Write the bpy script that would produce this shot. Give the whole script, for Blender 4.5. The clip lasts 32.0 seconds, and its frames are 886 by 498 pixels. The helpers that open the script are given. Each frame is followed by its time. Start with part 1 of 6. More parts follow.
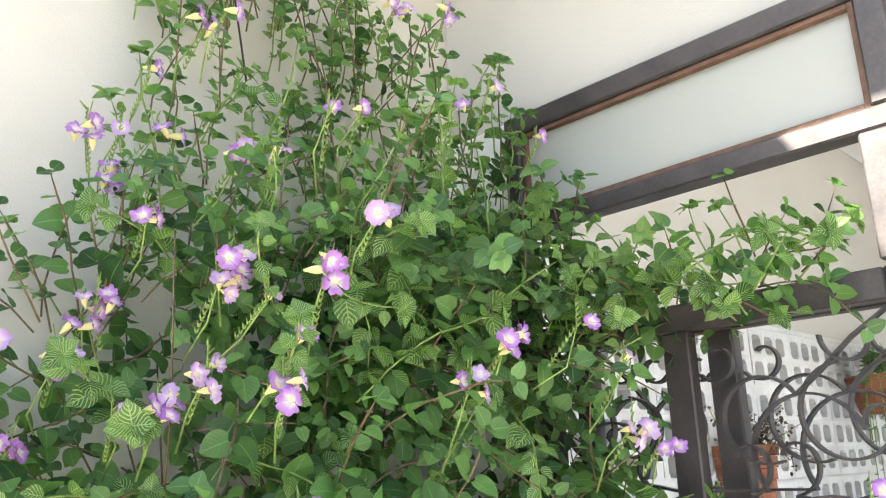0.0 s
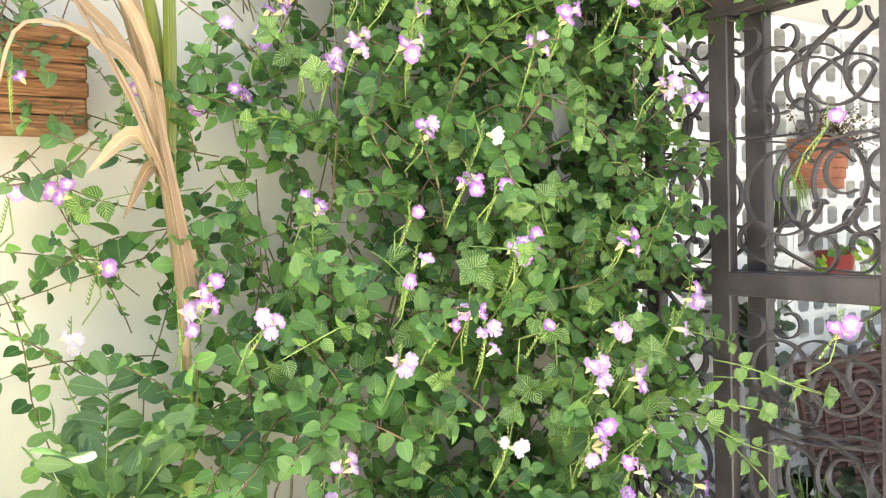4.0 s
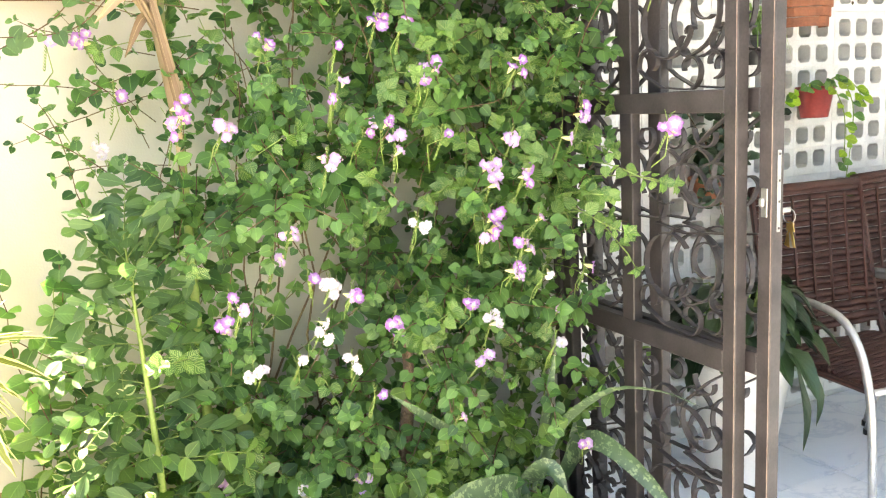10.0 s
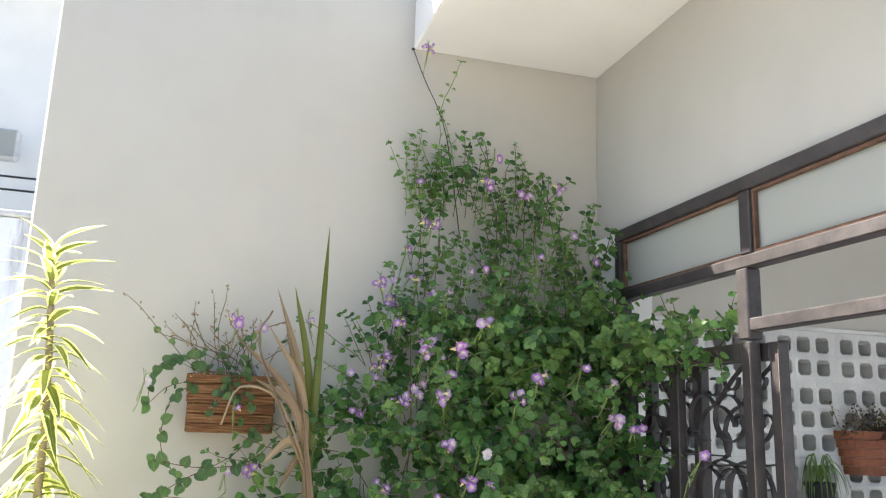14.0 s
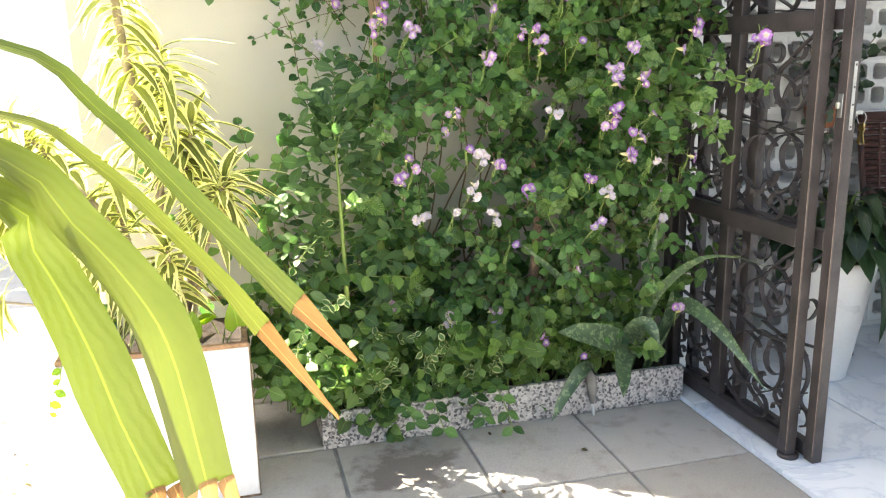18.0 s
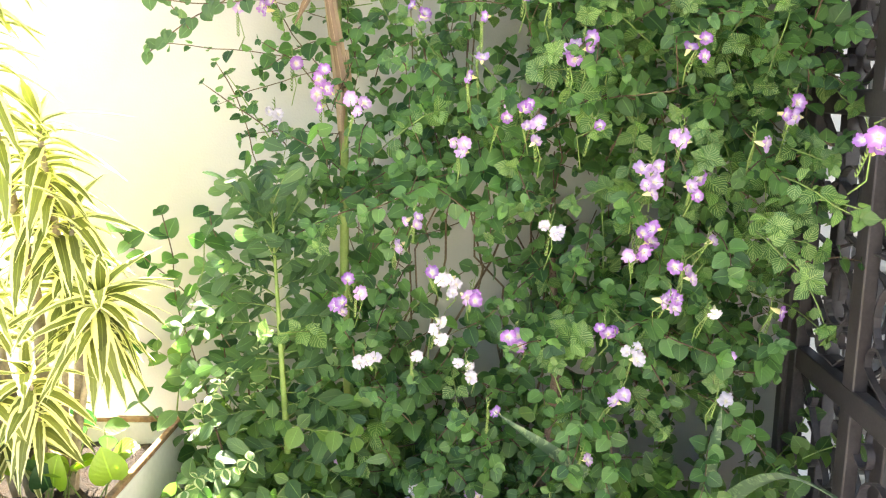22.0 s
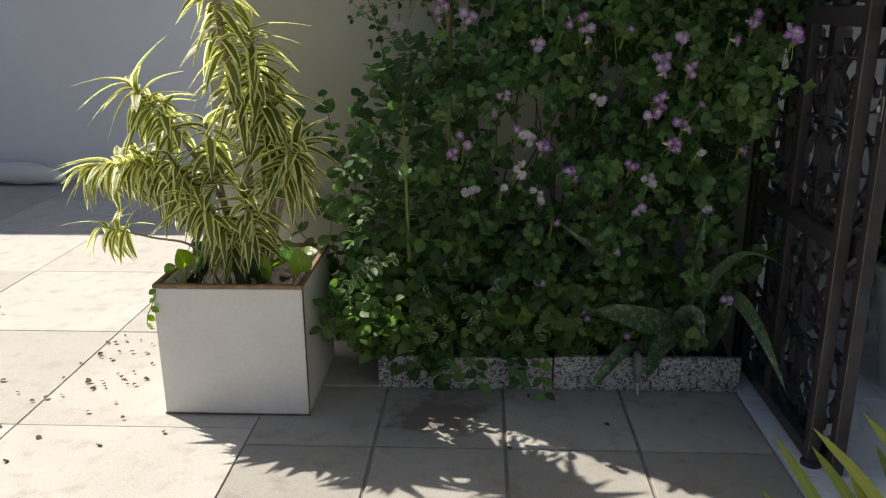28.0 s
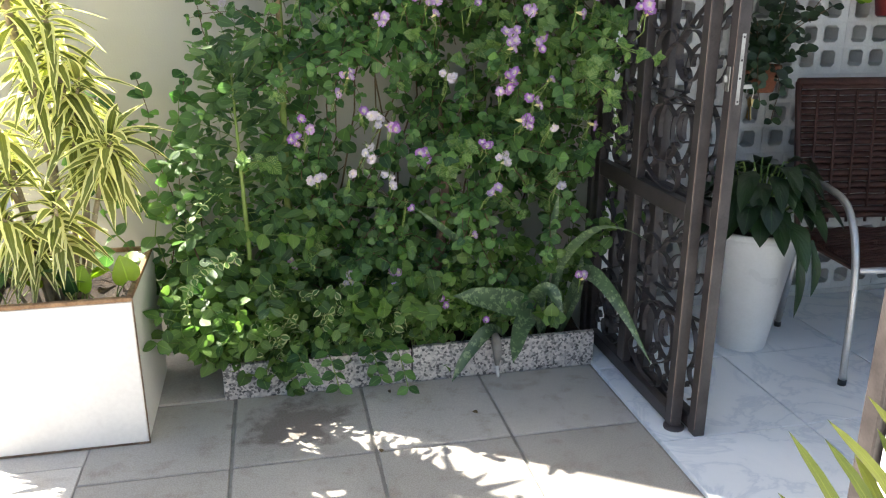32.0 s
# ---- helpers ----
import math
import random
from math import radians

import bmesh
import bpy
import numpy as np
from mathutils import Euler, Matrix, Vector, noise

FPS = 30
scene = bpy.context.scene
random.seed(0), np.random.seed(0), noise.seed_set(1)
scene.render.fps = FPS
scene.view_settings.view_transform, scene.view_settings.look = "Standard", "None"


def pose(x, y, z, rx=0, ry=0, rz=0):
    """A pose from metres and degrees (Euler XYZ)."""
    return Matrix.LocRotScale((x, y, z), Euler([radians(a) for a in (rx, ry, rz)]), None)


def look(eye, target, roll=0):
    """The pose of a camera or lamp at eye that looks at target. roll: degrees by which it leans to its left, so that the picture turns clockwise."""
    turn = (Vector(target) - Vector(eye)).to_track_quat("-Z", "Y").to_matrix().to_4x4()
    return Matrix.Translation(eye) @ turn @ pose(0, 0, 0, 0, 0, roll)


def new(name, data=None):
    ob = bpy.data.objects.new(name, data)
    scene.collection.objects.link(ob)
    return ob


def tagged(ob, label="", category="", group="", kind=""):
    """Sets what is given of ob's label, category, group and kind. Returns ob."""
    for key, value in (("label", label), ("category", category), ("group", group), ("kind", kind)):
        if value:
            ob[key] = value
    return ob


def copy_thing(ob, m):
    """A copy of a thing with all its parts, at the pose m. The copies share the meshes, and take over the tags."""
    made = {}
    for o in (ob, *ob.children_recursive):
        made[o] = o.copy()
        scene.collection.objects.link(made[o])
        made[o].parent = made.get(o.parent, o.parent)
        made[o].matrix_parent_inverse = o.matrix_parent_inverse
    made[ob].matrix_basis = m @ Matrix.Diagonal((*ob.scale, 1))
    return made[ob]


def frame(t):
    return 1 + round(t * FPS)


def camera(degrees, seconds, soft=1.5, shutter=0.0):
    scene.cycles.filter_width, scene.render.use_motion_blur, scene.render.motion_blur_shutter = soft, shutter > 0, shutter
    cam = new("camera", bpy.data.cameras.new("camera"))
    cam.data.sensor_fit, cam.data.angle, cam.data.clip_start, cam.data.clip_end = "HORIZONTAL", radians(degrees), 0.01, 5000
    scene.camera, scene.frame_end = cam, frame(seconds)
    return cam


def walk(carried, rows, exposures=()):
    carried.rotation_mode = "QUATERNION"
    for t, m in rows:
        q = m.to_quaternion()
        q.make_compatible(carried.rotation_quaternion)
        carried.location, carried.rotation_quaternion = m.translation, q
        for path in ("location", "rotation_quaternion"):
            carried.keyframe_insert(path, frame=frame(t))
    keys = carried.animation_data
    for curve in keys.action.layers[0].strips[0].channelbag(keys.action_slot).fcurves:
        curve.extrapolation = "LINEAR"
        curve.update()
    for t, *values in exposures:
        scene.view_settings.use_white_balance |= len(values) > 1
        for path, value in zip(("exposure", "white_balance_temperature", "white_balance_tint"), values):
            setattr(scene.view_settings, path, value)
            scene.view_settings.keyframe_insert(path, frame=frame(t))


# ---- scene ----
cam = camera(57.5, 32.0, 1.2)
EXPOSURE = ((0, 3.42), (1, 3.72), (2, 3.77), (3, 4.02), (4, 4.02), (7, 4.12), (8, 4.32), (9, 3.94), (10, 4.09), (11, 4.02), (12, 3.37), (13, 2.47), (16, 2.36), (17, 3.17), (18, 3.09), (19, 2.5), (20, 2.17), (21, 3.32), (22, 3.62), (23, 3.57), (24, 4.27), (25, 2.84), (27.5, 0.42), (28, 0.4), (29, 1.06), (30, 1.37), (31, 2.12), (32, 2.39))
WARMTH = ((0, 3, 6.5, 8, 11, 13, 16, 18, 24, 28, 32), (6450, 6700, 7500, 7800, 7300, 6150, 6300, 6800, 6750, 6350, 6350))
PATH = [
    (0, (-1.384, -1.379, 1.788), (-0.033, -0.002, 2.313), -2.1),
    (0.5, (-1.458, -1.407, 1.766), (-0.133, 0.038, 2.163), -2.9),
    (1, (-1.512, -1.44, 1.751), (-0.125, -0.036, 2.075), -2.4),
    (1.5, (-1.533, -1.474, 1.724), (-0.119, -0.09, 2.015), -2.7),
    (2, (-1.544, -1.515, 1.696), (-0.102, -0.152, 1.946), -2.8),
    (2.5, (-1.531, -1.579, 1.677), (-0.231, -0.073, 1.885), -2.5),
    (3, (-1.518, -1.67, 1.655), (-0.258, -0.122, 1.797), -2.6),
    (3.5, (-1.551, -1.736, 1.615), (-0.384, -0.112, 1.647), -1.6),
    (4, (-1.637, -1.818, 1.563), (-0.518, -0.162, 1.49), -1.6),
    (4.5, (-1.727, -1.877, 1.46), (-0.587, -0.25, 1.231), -2.2),
    (6.5, (-1.555, -2.079, 1.353), (-0.872, -0.277, 0.817), -4.3),
    (7, (-1.568, -2.071, 1.354), (-0.923, -0.265, 0.786), -4.4),
    (7.5, (-1.596, -2.104, 1.361), (-0.797, -0.374, 0.755), -7.2),
    (8, (-1.538, -2.117, 1.377), (-0.741, -0.366, 0.83), -6.0),
    (8.5, (-1.411, -2.207, 1.368), (-1.038, -0.32, 0.82), -3.8),
    (9, (-1.411, -2.222, 1.392), (-0.981, -0.34, 0.871), -3.5),
    (9.5, (-1.468, -2.347, 1.413), (-0.815, -0.499, 1.017), -2.1),
    (10, (-1.481, -2.463, 1.434), (-0.649, -0.68, 1.072), -3.3),
    (10.5, (-1.427, -2.559, 1.46), (-0.774, -0.686, 1.209), -1.7),
    (11, (-1.394, -2.639, 1.481), (-0.843, -0.725, 1.297), -0.3),
    (11.5, (-1.438, -2.724, 1.565), (-0.876, -0.808, 1.458), -0.2),
    (12, (-1.503, -2.84, 1.61), (-0.969, -0.914, 1.547), 0.2),
    (12.5, (-1.572, -2.938, 1.722), (-1.047, -1.009, 1.775), 1.0),
    (13, (-1.575, -2.989, 1.78), (-1.07, -1.075, 2.064), 3.1),
    (13.5, (-1.568, -3.049, 1.827), (-1.047, -1.165, 2.249), 2.5),
    (15.5, (-1.586, -3.077, 1.636), (-0.961, -1.198, 1.917), -0.1),
    (16, (-1.642, -3.066, 1.551), (-0.971, -1.187, 1.689), -0.3),
    (16.5, (-1.709, -3.039, 1.47), (-1.024, -1.161, 1.399), -1.4),
    (17, (-1.679, -3.038, 1.396), (-1.061, -1.158, 1.109), -1.3),
    (17.5, (-1.709, -3.029, 1.335), (-1.101, -1.163, 0.948), -1.8),
    (18, (-1.702, -3.058, 1.322), (-1.207, -1.178, 0.85), -1.2),
    (18.5, (-1.727, -3.09, 1.32), (-1.195, -1.219, 0.854), -0.8),
    (19, (-1.645, -3.092, 1.34), (-1.23, -1.183, 0.909), -0.4),
    (19.5, (-1.541, -3.021, 1.388), (-1.24, -1.099, 0.922), 2.2),
    (20, (-1.45, -2.863, 1.351), (-1.051, -0.946, 0.941), 0.6),
    (20.5, (-1.286, -2.704, 1.414), (-0.944, -0.802, 0.898), -1.0),
    (21, (-1.094, -2.539, 1.419), (-0.907, -0.604, 0.946), -1.2),
    (21.5, (-0.921, -2.41, 1.452), (-0.919, -0.469, 0.967), 1.7),
    (22, (-0.845, -2.342, 1.438), (-0.932, -0.384, 1.036), -0.2),
    (22.5, (-0.844, -2.328, 1.379), (-0.953, -0.384, 0.921), 0.7),
    (23, (-0.949, -2.407, 1.393), (-0.753, -0.476, 0.91), 1.5),
    (23.5, (-1.19, -2.575, 1.432), (-0.682, -0.711, 0.915), -1.6),
    (24, (-1.2, -2.744, 1.442), (-0.865, -0.856, 0.872), -1.9),
    (24.5, (-1.213, -2.962, 1.435), (-0.916, -1.11, 0.741), 0.4),
    (25, (-1.234, -3.138, 1.409), (-1.049, -1.257, 0.756), -1.9),
    (25.5, (-1.221, -3.262, 1.427), (-1.169, -1.357, 0.822), -4.3),
    (27.5, (-0.941, -3.363, 1.424), (-1.208, -1.465, 0.855), 1.3),
    (28, (-1.073, -3.344, 1.432), (-1.164, -1.432, 0.853), -0.4),
    (28.5, (-1.137, -3.32, 1.425), (-1.047, -1.423, 0.799), -0.7),
    (29, (-1.146, -3.312, 1.424), (-1.078, -1.42, 0.778), -1.9),
    (29.5, (-1.155, -3.255, 1.411), (-1.108, -1.357, 0.782), -2.7),
    (30, (-1.081, -3.148, 1.408), (-1.046, -1.236, 0.824), -2.4),
    (30.5, (-1.119, -3.117, 1.411), (-1.023, -1.206, 0.827), -1.1),
    (31, (-1.167, -3.123, 1.42), (-0.938, -1.238, 0.791), -2.3),
    (31.5, (-1.216, -3.143, 1.397), (-0.889, -1.289, 0.723), -0.2),
    (32, (-1.243, -3.151, 1.401), (-0.845, -1.292, 0.78), 0.0),
]
walk(cam, [(t, look(eye, target, roll)) for t, eye, target, roll in PATH],
     [(t, stops, float(np.interp(t, WARMTH[0], WARMTH[1])), 9) for t, stops in EXPOSURE])

# ---- world ----
# The sun stands behind and beside the planted wall: its light travels along SUN_WAY.
SUN_WAY = Vector((1.0, -0.655, -1.23)).normalized()
sun_data = bpy.data.lights.new("sun", "SUN")
sun_data.energy, sun_data.angle, sun_data.color = 5.0, radians(0.53), (1.0, 0.91, 0.78)
sun = new("sun", sun_data)
sun.matrix_world = Matrix.Translation((-6, 4, 9)) @ SUN_WAY.to_track_quat("-Z", "Y").to_matrix().to_4x4()
world = bpy.data.worlds.new("sky")
scene.world = world
world.use_nodes = True
wn = world.node_tree.nodes
sky = wn.new("ShaderNodeTexSky")
sky.sky_type, sky.sun_disc = "NISHITA", False
sky.sun_elevation = math.asin(-SUN_WAY.z)
sky.sun_rotation = math.atan2(-SUN_WAY.x, -SUN_WAY.y)
sky.air_density, sky.dust_density = 1.0, 2.0
wn["Background"].inputs["Strength"].default_value = 0.062
world.node_tree.links.new(sky.outputs[0], wn["Background"].inputs["Color"])


# ---- material helpers ----
class Mat:
    """A node material under construction: n() adds a node, ln() a link."""

    def __init__(self, name, rough=0.6, metal=0.0, spec=0.5):
        self.m = bpy.data.materials.new(name)
        self.m.use_nodes = True
        self.t = self.m.node_tree
        self.b = self.t.nodes["Principled BSDF"]
        self.b.inputs["Roughness"].default_value = rough
        self.b.inputs["Metallic"].default_value = metal
        self.b.inputs["Specular IOR Level"].default_value = spec

    def n(self, kind, **values):
        node = self.t.nodes.new("ShaderNode" + kind)
        for key, value in values.items():
            if key == "op":
                node.operation = value
            elif key == "blend":
                node.data_type, node.blend_type = "RGBA", value
            else:
                node.inputs[key.replace("_", " ")].default_value = value
        return node

    def ln(self, a, b):
        self.t.links.new(a, b)

    def coords(self, kind="Object"):
        return self.n("TexCoord").outputs[kind]

    def noise(self, scale, detail=4.0, rough=0.55, at=None):
        node = self.n("TexNoise", Scale=scale, Detail=detail, Roughness=rough)
        self.ln(at or self.coords(), node.inputs["Vector"])
        return node.outputs["Fac"]

    def ramp(self, fac, *stops):
        node = self.n("ValToRGB")
        el = node.color_ramp.elements
        while len(el) < len(stops):
            el.new(0.5)
        for e, (pos, col) in zip(el, stops):
            e.position = pos
            e.color = (*col, 1) if len(col) == 3 else col
        self.ln(fac, node.inputs["Fac"])
        return node.outputs["Color"]

    def mix(self, fac, a, b, blend="MIX"):
        node = self.n("Mix", blend=blend)
        for value, slot in ((fac, node.inputs[0]), (a, node.inputs[6]), (b, node.inputs[7])):
            if isinstance(value, (int, float)):
                slot.default_value = value
            elif isinstance(value, tuple):
                slot.default_value = (*value, 1)
            else:
                self.ln(value, slot)
        return node.outputs[2]

    def math(self, op, a, b=0.0):
        node = self.n("Math", op=op)
        for value, slot in ((a, node.inputs[0]), (b, node.inputs[1])):
            if isinstance(value, (int, float)):
                slot.default_value = value
            else:
                self.ln(value, slot)
        return node.outputs[0]

    def base(self, colour):
        self.ln(colour, self.b.inputs["Base Color"])
        return self

    def bump(self, height, strength=0.3, distance=0.01):
        node = self.n("Bump", Strength=strength, Distance=distance)
        self.ln(height, node.inputs["Height"])
        self.ln(node.outputs[0], self.b.inputs["Normal"])
        return self

    def rough(self, fac, low, high):
        node = self.n("MapRange")
        node.inputs["To Min"].default_value, node.inputs["To Max"].default_value = low, high
        self.ln(fac, node.inputs["Value"])
        self.ln(node.outputs[0], self.b.inputs["Roughness"])
        return self


def two_tone(name, dark, light, scale=8.0, fine=90.0, rough=0.6, metal=0.0, bump=0.2, depth=0.003, spec=0.5):
    """A surface with broad stains and fine grain between two colours."""
    m = Mat(name, rough, metal, spec)
    wide, grain = m.noise(scale), m.noise(fine, 3)
    both = m.math("ADD", m.math("MULTIPLY", wide, 0.7), m.math("MULTIPLY", grain, 0.3))
    m.base(m.ramp(both, (0.36, dark), (0.64, light)))
    m.rough(wide, max(rough - 0.1, 0.04), min(rough + 0.12, 1))
    return m.bump(grain, bump, depth).m


def leafy(name, dark, light, edge=None, vein=None, glow=0.45, rough=0.42, odd=None):
    """A leaf: its colour runs from leaf to leaf between dark and light; edge: a pale margin; vein: pale netted
    veins; odd: a colour that a few leaves take (yellowed)."""
    m = Mat(name, rough, 0, 0.45)
    rnd = m.n("NewGeometry").outputs["Random Per Island"]
    info = m.n("ObjectInfo").outputs["Random"]
    pick = m.math("FRACT", m.math("ADD", rnd, m.math("MULTIPLY", info, 7.3)))
    uv = m.n("SeparateXYZ")
    m.ln(m.coords("UV"), uv.inputs[0])
    u, v = uv.outputs[0], uv.outputs[1]
    off = m.math("ABSOLUTE", m.math("SUBTRACT", u, 0.5))
    blot = m.noise(35.0, 3)
    tone = m.math("ADD", m.math("MULTIPLY", pick, 0.75), m.math("MULTIPLY", blot, 0.25))
    stops = [(0.12, dark), (0.85, light)]
    if odd:
        stops += [(0.93, light), (0.955, odd)]
    col = m.ramp(tone, *stops)
    # side veins run forward from the midrib
    bend = m.math("ADD", off, m.math("MULTIPLY", m.math("SUBTRACT", m.noise(90.0, 2), 0.5), 0.16))
    wave = m.math("SINE", m.math("MULTIPLY", m.math("SUBTRACT", v, m.math("MULTIPLY", bend, 0.9)), 38.0))
    rib = m.math("LESS_THAN", off, 0.022)
    if vein:
        net = m.math("GREATER_THAN", m.math("ADD", wave, m.math("MULTIPLY", blot, 0.5)), 0.85)
        fade = m.math("MULTIPLY", m.math("MAXIMUM", net, rib), 0.6)
        col = m.mix(fade, col, vein)
    else:
        col = m.mix(m.math("MULTIPLY", rib, 0.35), col, tuple(min(1, c * 1.9) for c in light))
    if edge:
        wob = m.math("ADD", off, m.math("MULTIPLY", m.math("SUBTRACT", m.noise(60.0, 2), 0.5), 0.18))
        col = m.mix(m.math("GREATER_THAN", wob, 0.29), col, edge)
    m.base(col)
    m.bump(wave, 0.25, 0.0012)
    tr = m.n("BsdfTranslucent")
    lit = m.mix(0.25 if edge else 0.5, col, (0.62, 0.84, 0.26), "MULTIPLY")
    bright = m.n("HueSaturation", Value=1.9, Saturation=1.05)
    m.ln(lit, bright.inputs["Color"])
    m.ln(bright.outputs[0], tr.inputs["Color"])
    sh = m.n("MixShader")
    sh.inputs[0].default_value = glow
    m.ln(m.b.outputs[0], sh.inputs[1])
    m.ln(tr.outputs[0], sh.inputs[2])
    m.ln(sh.outputs[0], m.t.nodes["Material Output"].inputs["Surface"])
    return m.m


# ---- materials ----
def plaster():
    m = Mat("cream_wall_paint", 0.75, 0, 0.3)
    wide, mid, grain = m.noise(0.9, 5), m.noise(6.0, 5), m.noise(160.0, 2)
    col = m.ramp(wide, (0.3, (0.455, 0.436, 0.39)), (0.7, (0.505, 0.488, 0.445)))
    col = m.mix(m.math("MULTIPLY", m.ramp(mid, (0.5, (0, 0, 0)), (0.75, (1, 1, 1))), 0.16), col, (0.385, 0.365, 0.318))
    m.base(col)
    return m.bump(m.math("ADD", grain, m.math("MULTIPLY", mid, 1.5)), 0.2, 0.004).m


def white_paint():
    m = Mat("white_wall_paint", 0.7, 0, 0.3)
    wide, grain = m.noise(1.2, 5), m.noise(120.0, 2)
    m.base(m.ramp(wide, (0.3, (0.70, 0.69, 0.66)), (0.7, (0.8, 0.79, 0.77))))
    return m.bump(grain, 0.2, 0.003).m


def old_white():
    """Whitewashed yard wall with streaks of black mould that hang from its top."""
    m = Mat("weathered_white_wall", 0.85, 0, 0.2)
    at = m.n("Mapping")
    at.inputs["Scale"].default_value = (1, 1, 0.12)
    m.ln(m.coords(), at.inputs[0])
    streak, wide = m.noise(5.0, 6, 0.65, at.outputs[0]), m.noise(0.7, 4)
    col = m.ramp(wide, (0.3, (0.74, 0.76, 0.79)), (0.7, (0.84, 0.85, 0.86)))
    z = m.n("SeparateXYZ")
    m.ln(m.coords(), z.inputs[0])
    high = m.n("MapRange")
    high.inputs["From Min"].default_value, high.inputs["From Max"].default_value = 2.3, 3.2
    m.ln(z.outputs[2], high.inputs["Value"])
    m.base(m.mix(m.math("MULTIPLY", m.ramp(streak, (0.5, (0, 0, 0)), (0.68, (1, 1, 1))), high.outputs[0]), col, (0.10, 0.10, 0.11)))
    return m.bump(m.noise(40.0, 5), 0.3, 0.006).m


def paving(name, tones, stain, wet=False):
    """Worn cement tile: each tile keeps its own tone, with wide stains and fine sand."""
    m = Mat(name, 0.8, 0, 0.3)
    pick = m.n("ObjectInfo").outputs["Random"]
    geo = m.n("NewGeometry")
    at = geo.outputs["Position"]
    wide, mid, grain = m.noise(2.2, 6, 0.6, at), m.noise(11.0, 5, 0.6, at), m.noise(240.0, 2, 0.5, at)
    tone = m.math("ADD", m.math("MULTIPLY", pick, 0.45), m.math("MULTIPLY", wide, 0.55))
    col = m.ramp(tone, (0.2, tones[0]), (0.5, tones[1]), (0.8, tones[2]))
    col = m.mix(m.math("MULTIPLY", m.ramp(mid, (0.52, (0, 0, 0)), (0.7, (1, 1, 1))), 0.55), col, stain)
    if wet:
        # one brown damp stain with a ragged edge
        gap = m.n("VectorMath", op="DISTANCE")
        m.ln(at, gap.inputs[0])
        gap.inputs[1].default_value = (-1.22, -0.70, 0.0)
        edge = m.math("ADD", gap.outputs["Value"], m.math("MULTIPLY", m.math("SUBTRACT", mid, 0.5), 0.5))
        col = m.mix(m.ramp(edge, (0.10, (0.75, 0.75, 0.75)), (0.19, (0, 0, 0))), col, (0.085, 0.062, 0.048))
    m.base(m.mix(0.12, col, m.ramp(grain, (0.4, (0.1, 0.09, 0.08)), (0.6, (0.8, 0.75, 0.7)))))
    return m.bump(m.math("ADD", grain, mid), 0.25, 0.003).m


def granite():
    m = Mat("speckled_granite", 0.35, 0, 0.5)
    cells = m.n("TexVoronoi", Scale=120.0)
    m.ln(m.coords(), cells.inputs["Vector"])
    grey = m.n("RGBToBW")
    m.ln(cells.outputs["Color"], grey.inputs[0])
    speck = m.ramp(grey.outputs[0], (0.25, (0.03, 0.03, 0.035)), (0.36, (0.24, 0.23, 0.23)), (0.5, (0.48, 0.46, 0.45)), (0.75, (0.62, 0.58, 0.55)))
    m.base(m.mix(0.25, speck, m.ramp(m.noise(30.0, 4), (0.4, (0.12, 0.12, 0.12)), (0.6, (0.65, 0.62, 0.6)))))
    return m.bump(m.noise(200.0), 0.08, 0.001).m


def marble():
    m = Mat("white_marble_tile", 0.28, 0, 0.4)
    at = m.n("NewGeometry").outputs["Position"]
    warp = m.n("TexNoise", Scale=2.5, Detail=6.0, Roughness=0.6, Distortion=1.6)
    m.ln(at, warp.inputs["Vector"])
    vein = m.math("ABSOLUTE", m.math("SUBTRACT", warp.outputs["Fac"], 0.5))
    col = m.ramp(vein, (0.0, (0.66, 0.71, 0.78)), (0.035, (0.80, 0.835, 0.88)), (0.16, (0.83, 0.86, 0.90)))
    m.base(col)
    return m.m


def frosted():
    m = Mat("frosted_glass", 0.45, 0, 0.35)
    m.b.inputs["Base Color"].default_value = (0.43, 0.44, 0.40, 1)
    m.b.inputs["Transmission Weight"].default_value = 0.25
    m.bump(m.noise(60.0, 3), 0.06, 0.002)
    return m.m


def planks():
    m = Mat("rough_fibre_wood", 0.85, 0, 0.2)
    at = m.n("Mapping")
    at.inputs["Scale"].default_value = (2.5, 2.5, 48.0)
    m.ln(m.coords(), at.inputs[0])
    grain = m.noise(4.0, 6, 0.65, at.outputs[0])
    m.base(m.ramp(grain, (0.3, (0.06, 0.026, 0.012)), (0.5, (0.19, 0.09, 0.04)), (0.7, (0.34, 0.2, 0.1))))
    return m.bump(grain, 0.8, 0.012).m


def wicker():
    m = Mat("brown_wicker_weave", 0.5, 0, 0.4)
    wave = m.n("TexWave", Scale=70.0, Distortion=0.6, Detail=1.0)
    m.ln(m.coords(), wave.inputs["Vector"])
    m.base(m.ramp(m.math("ADD", m.math("MULTIPLY", wave.outputs["Fac"], 0.6), m.math("MULTIPLY", m.noise(40.0), 0.4)),
                  (0.3, (0.018, 0.008, 0.006)), (0.7, (0.085, 0.03, 0.022))))
    return m.bump(wave.outputs["Fac"], 0.5, 0.004).m


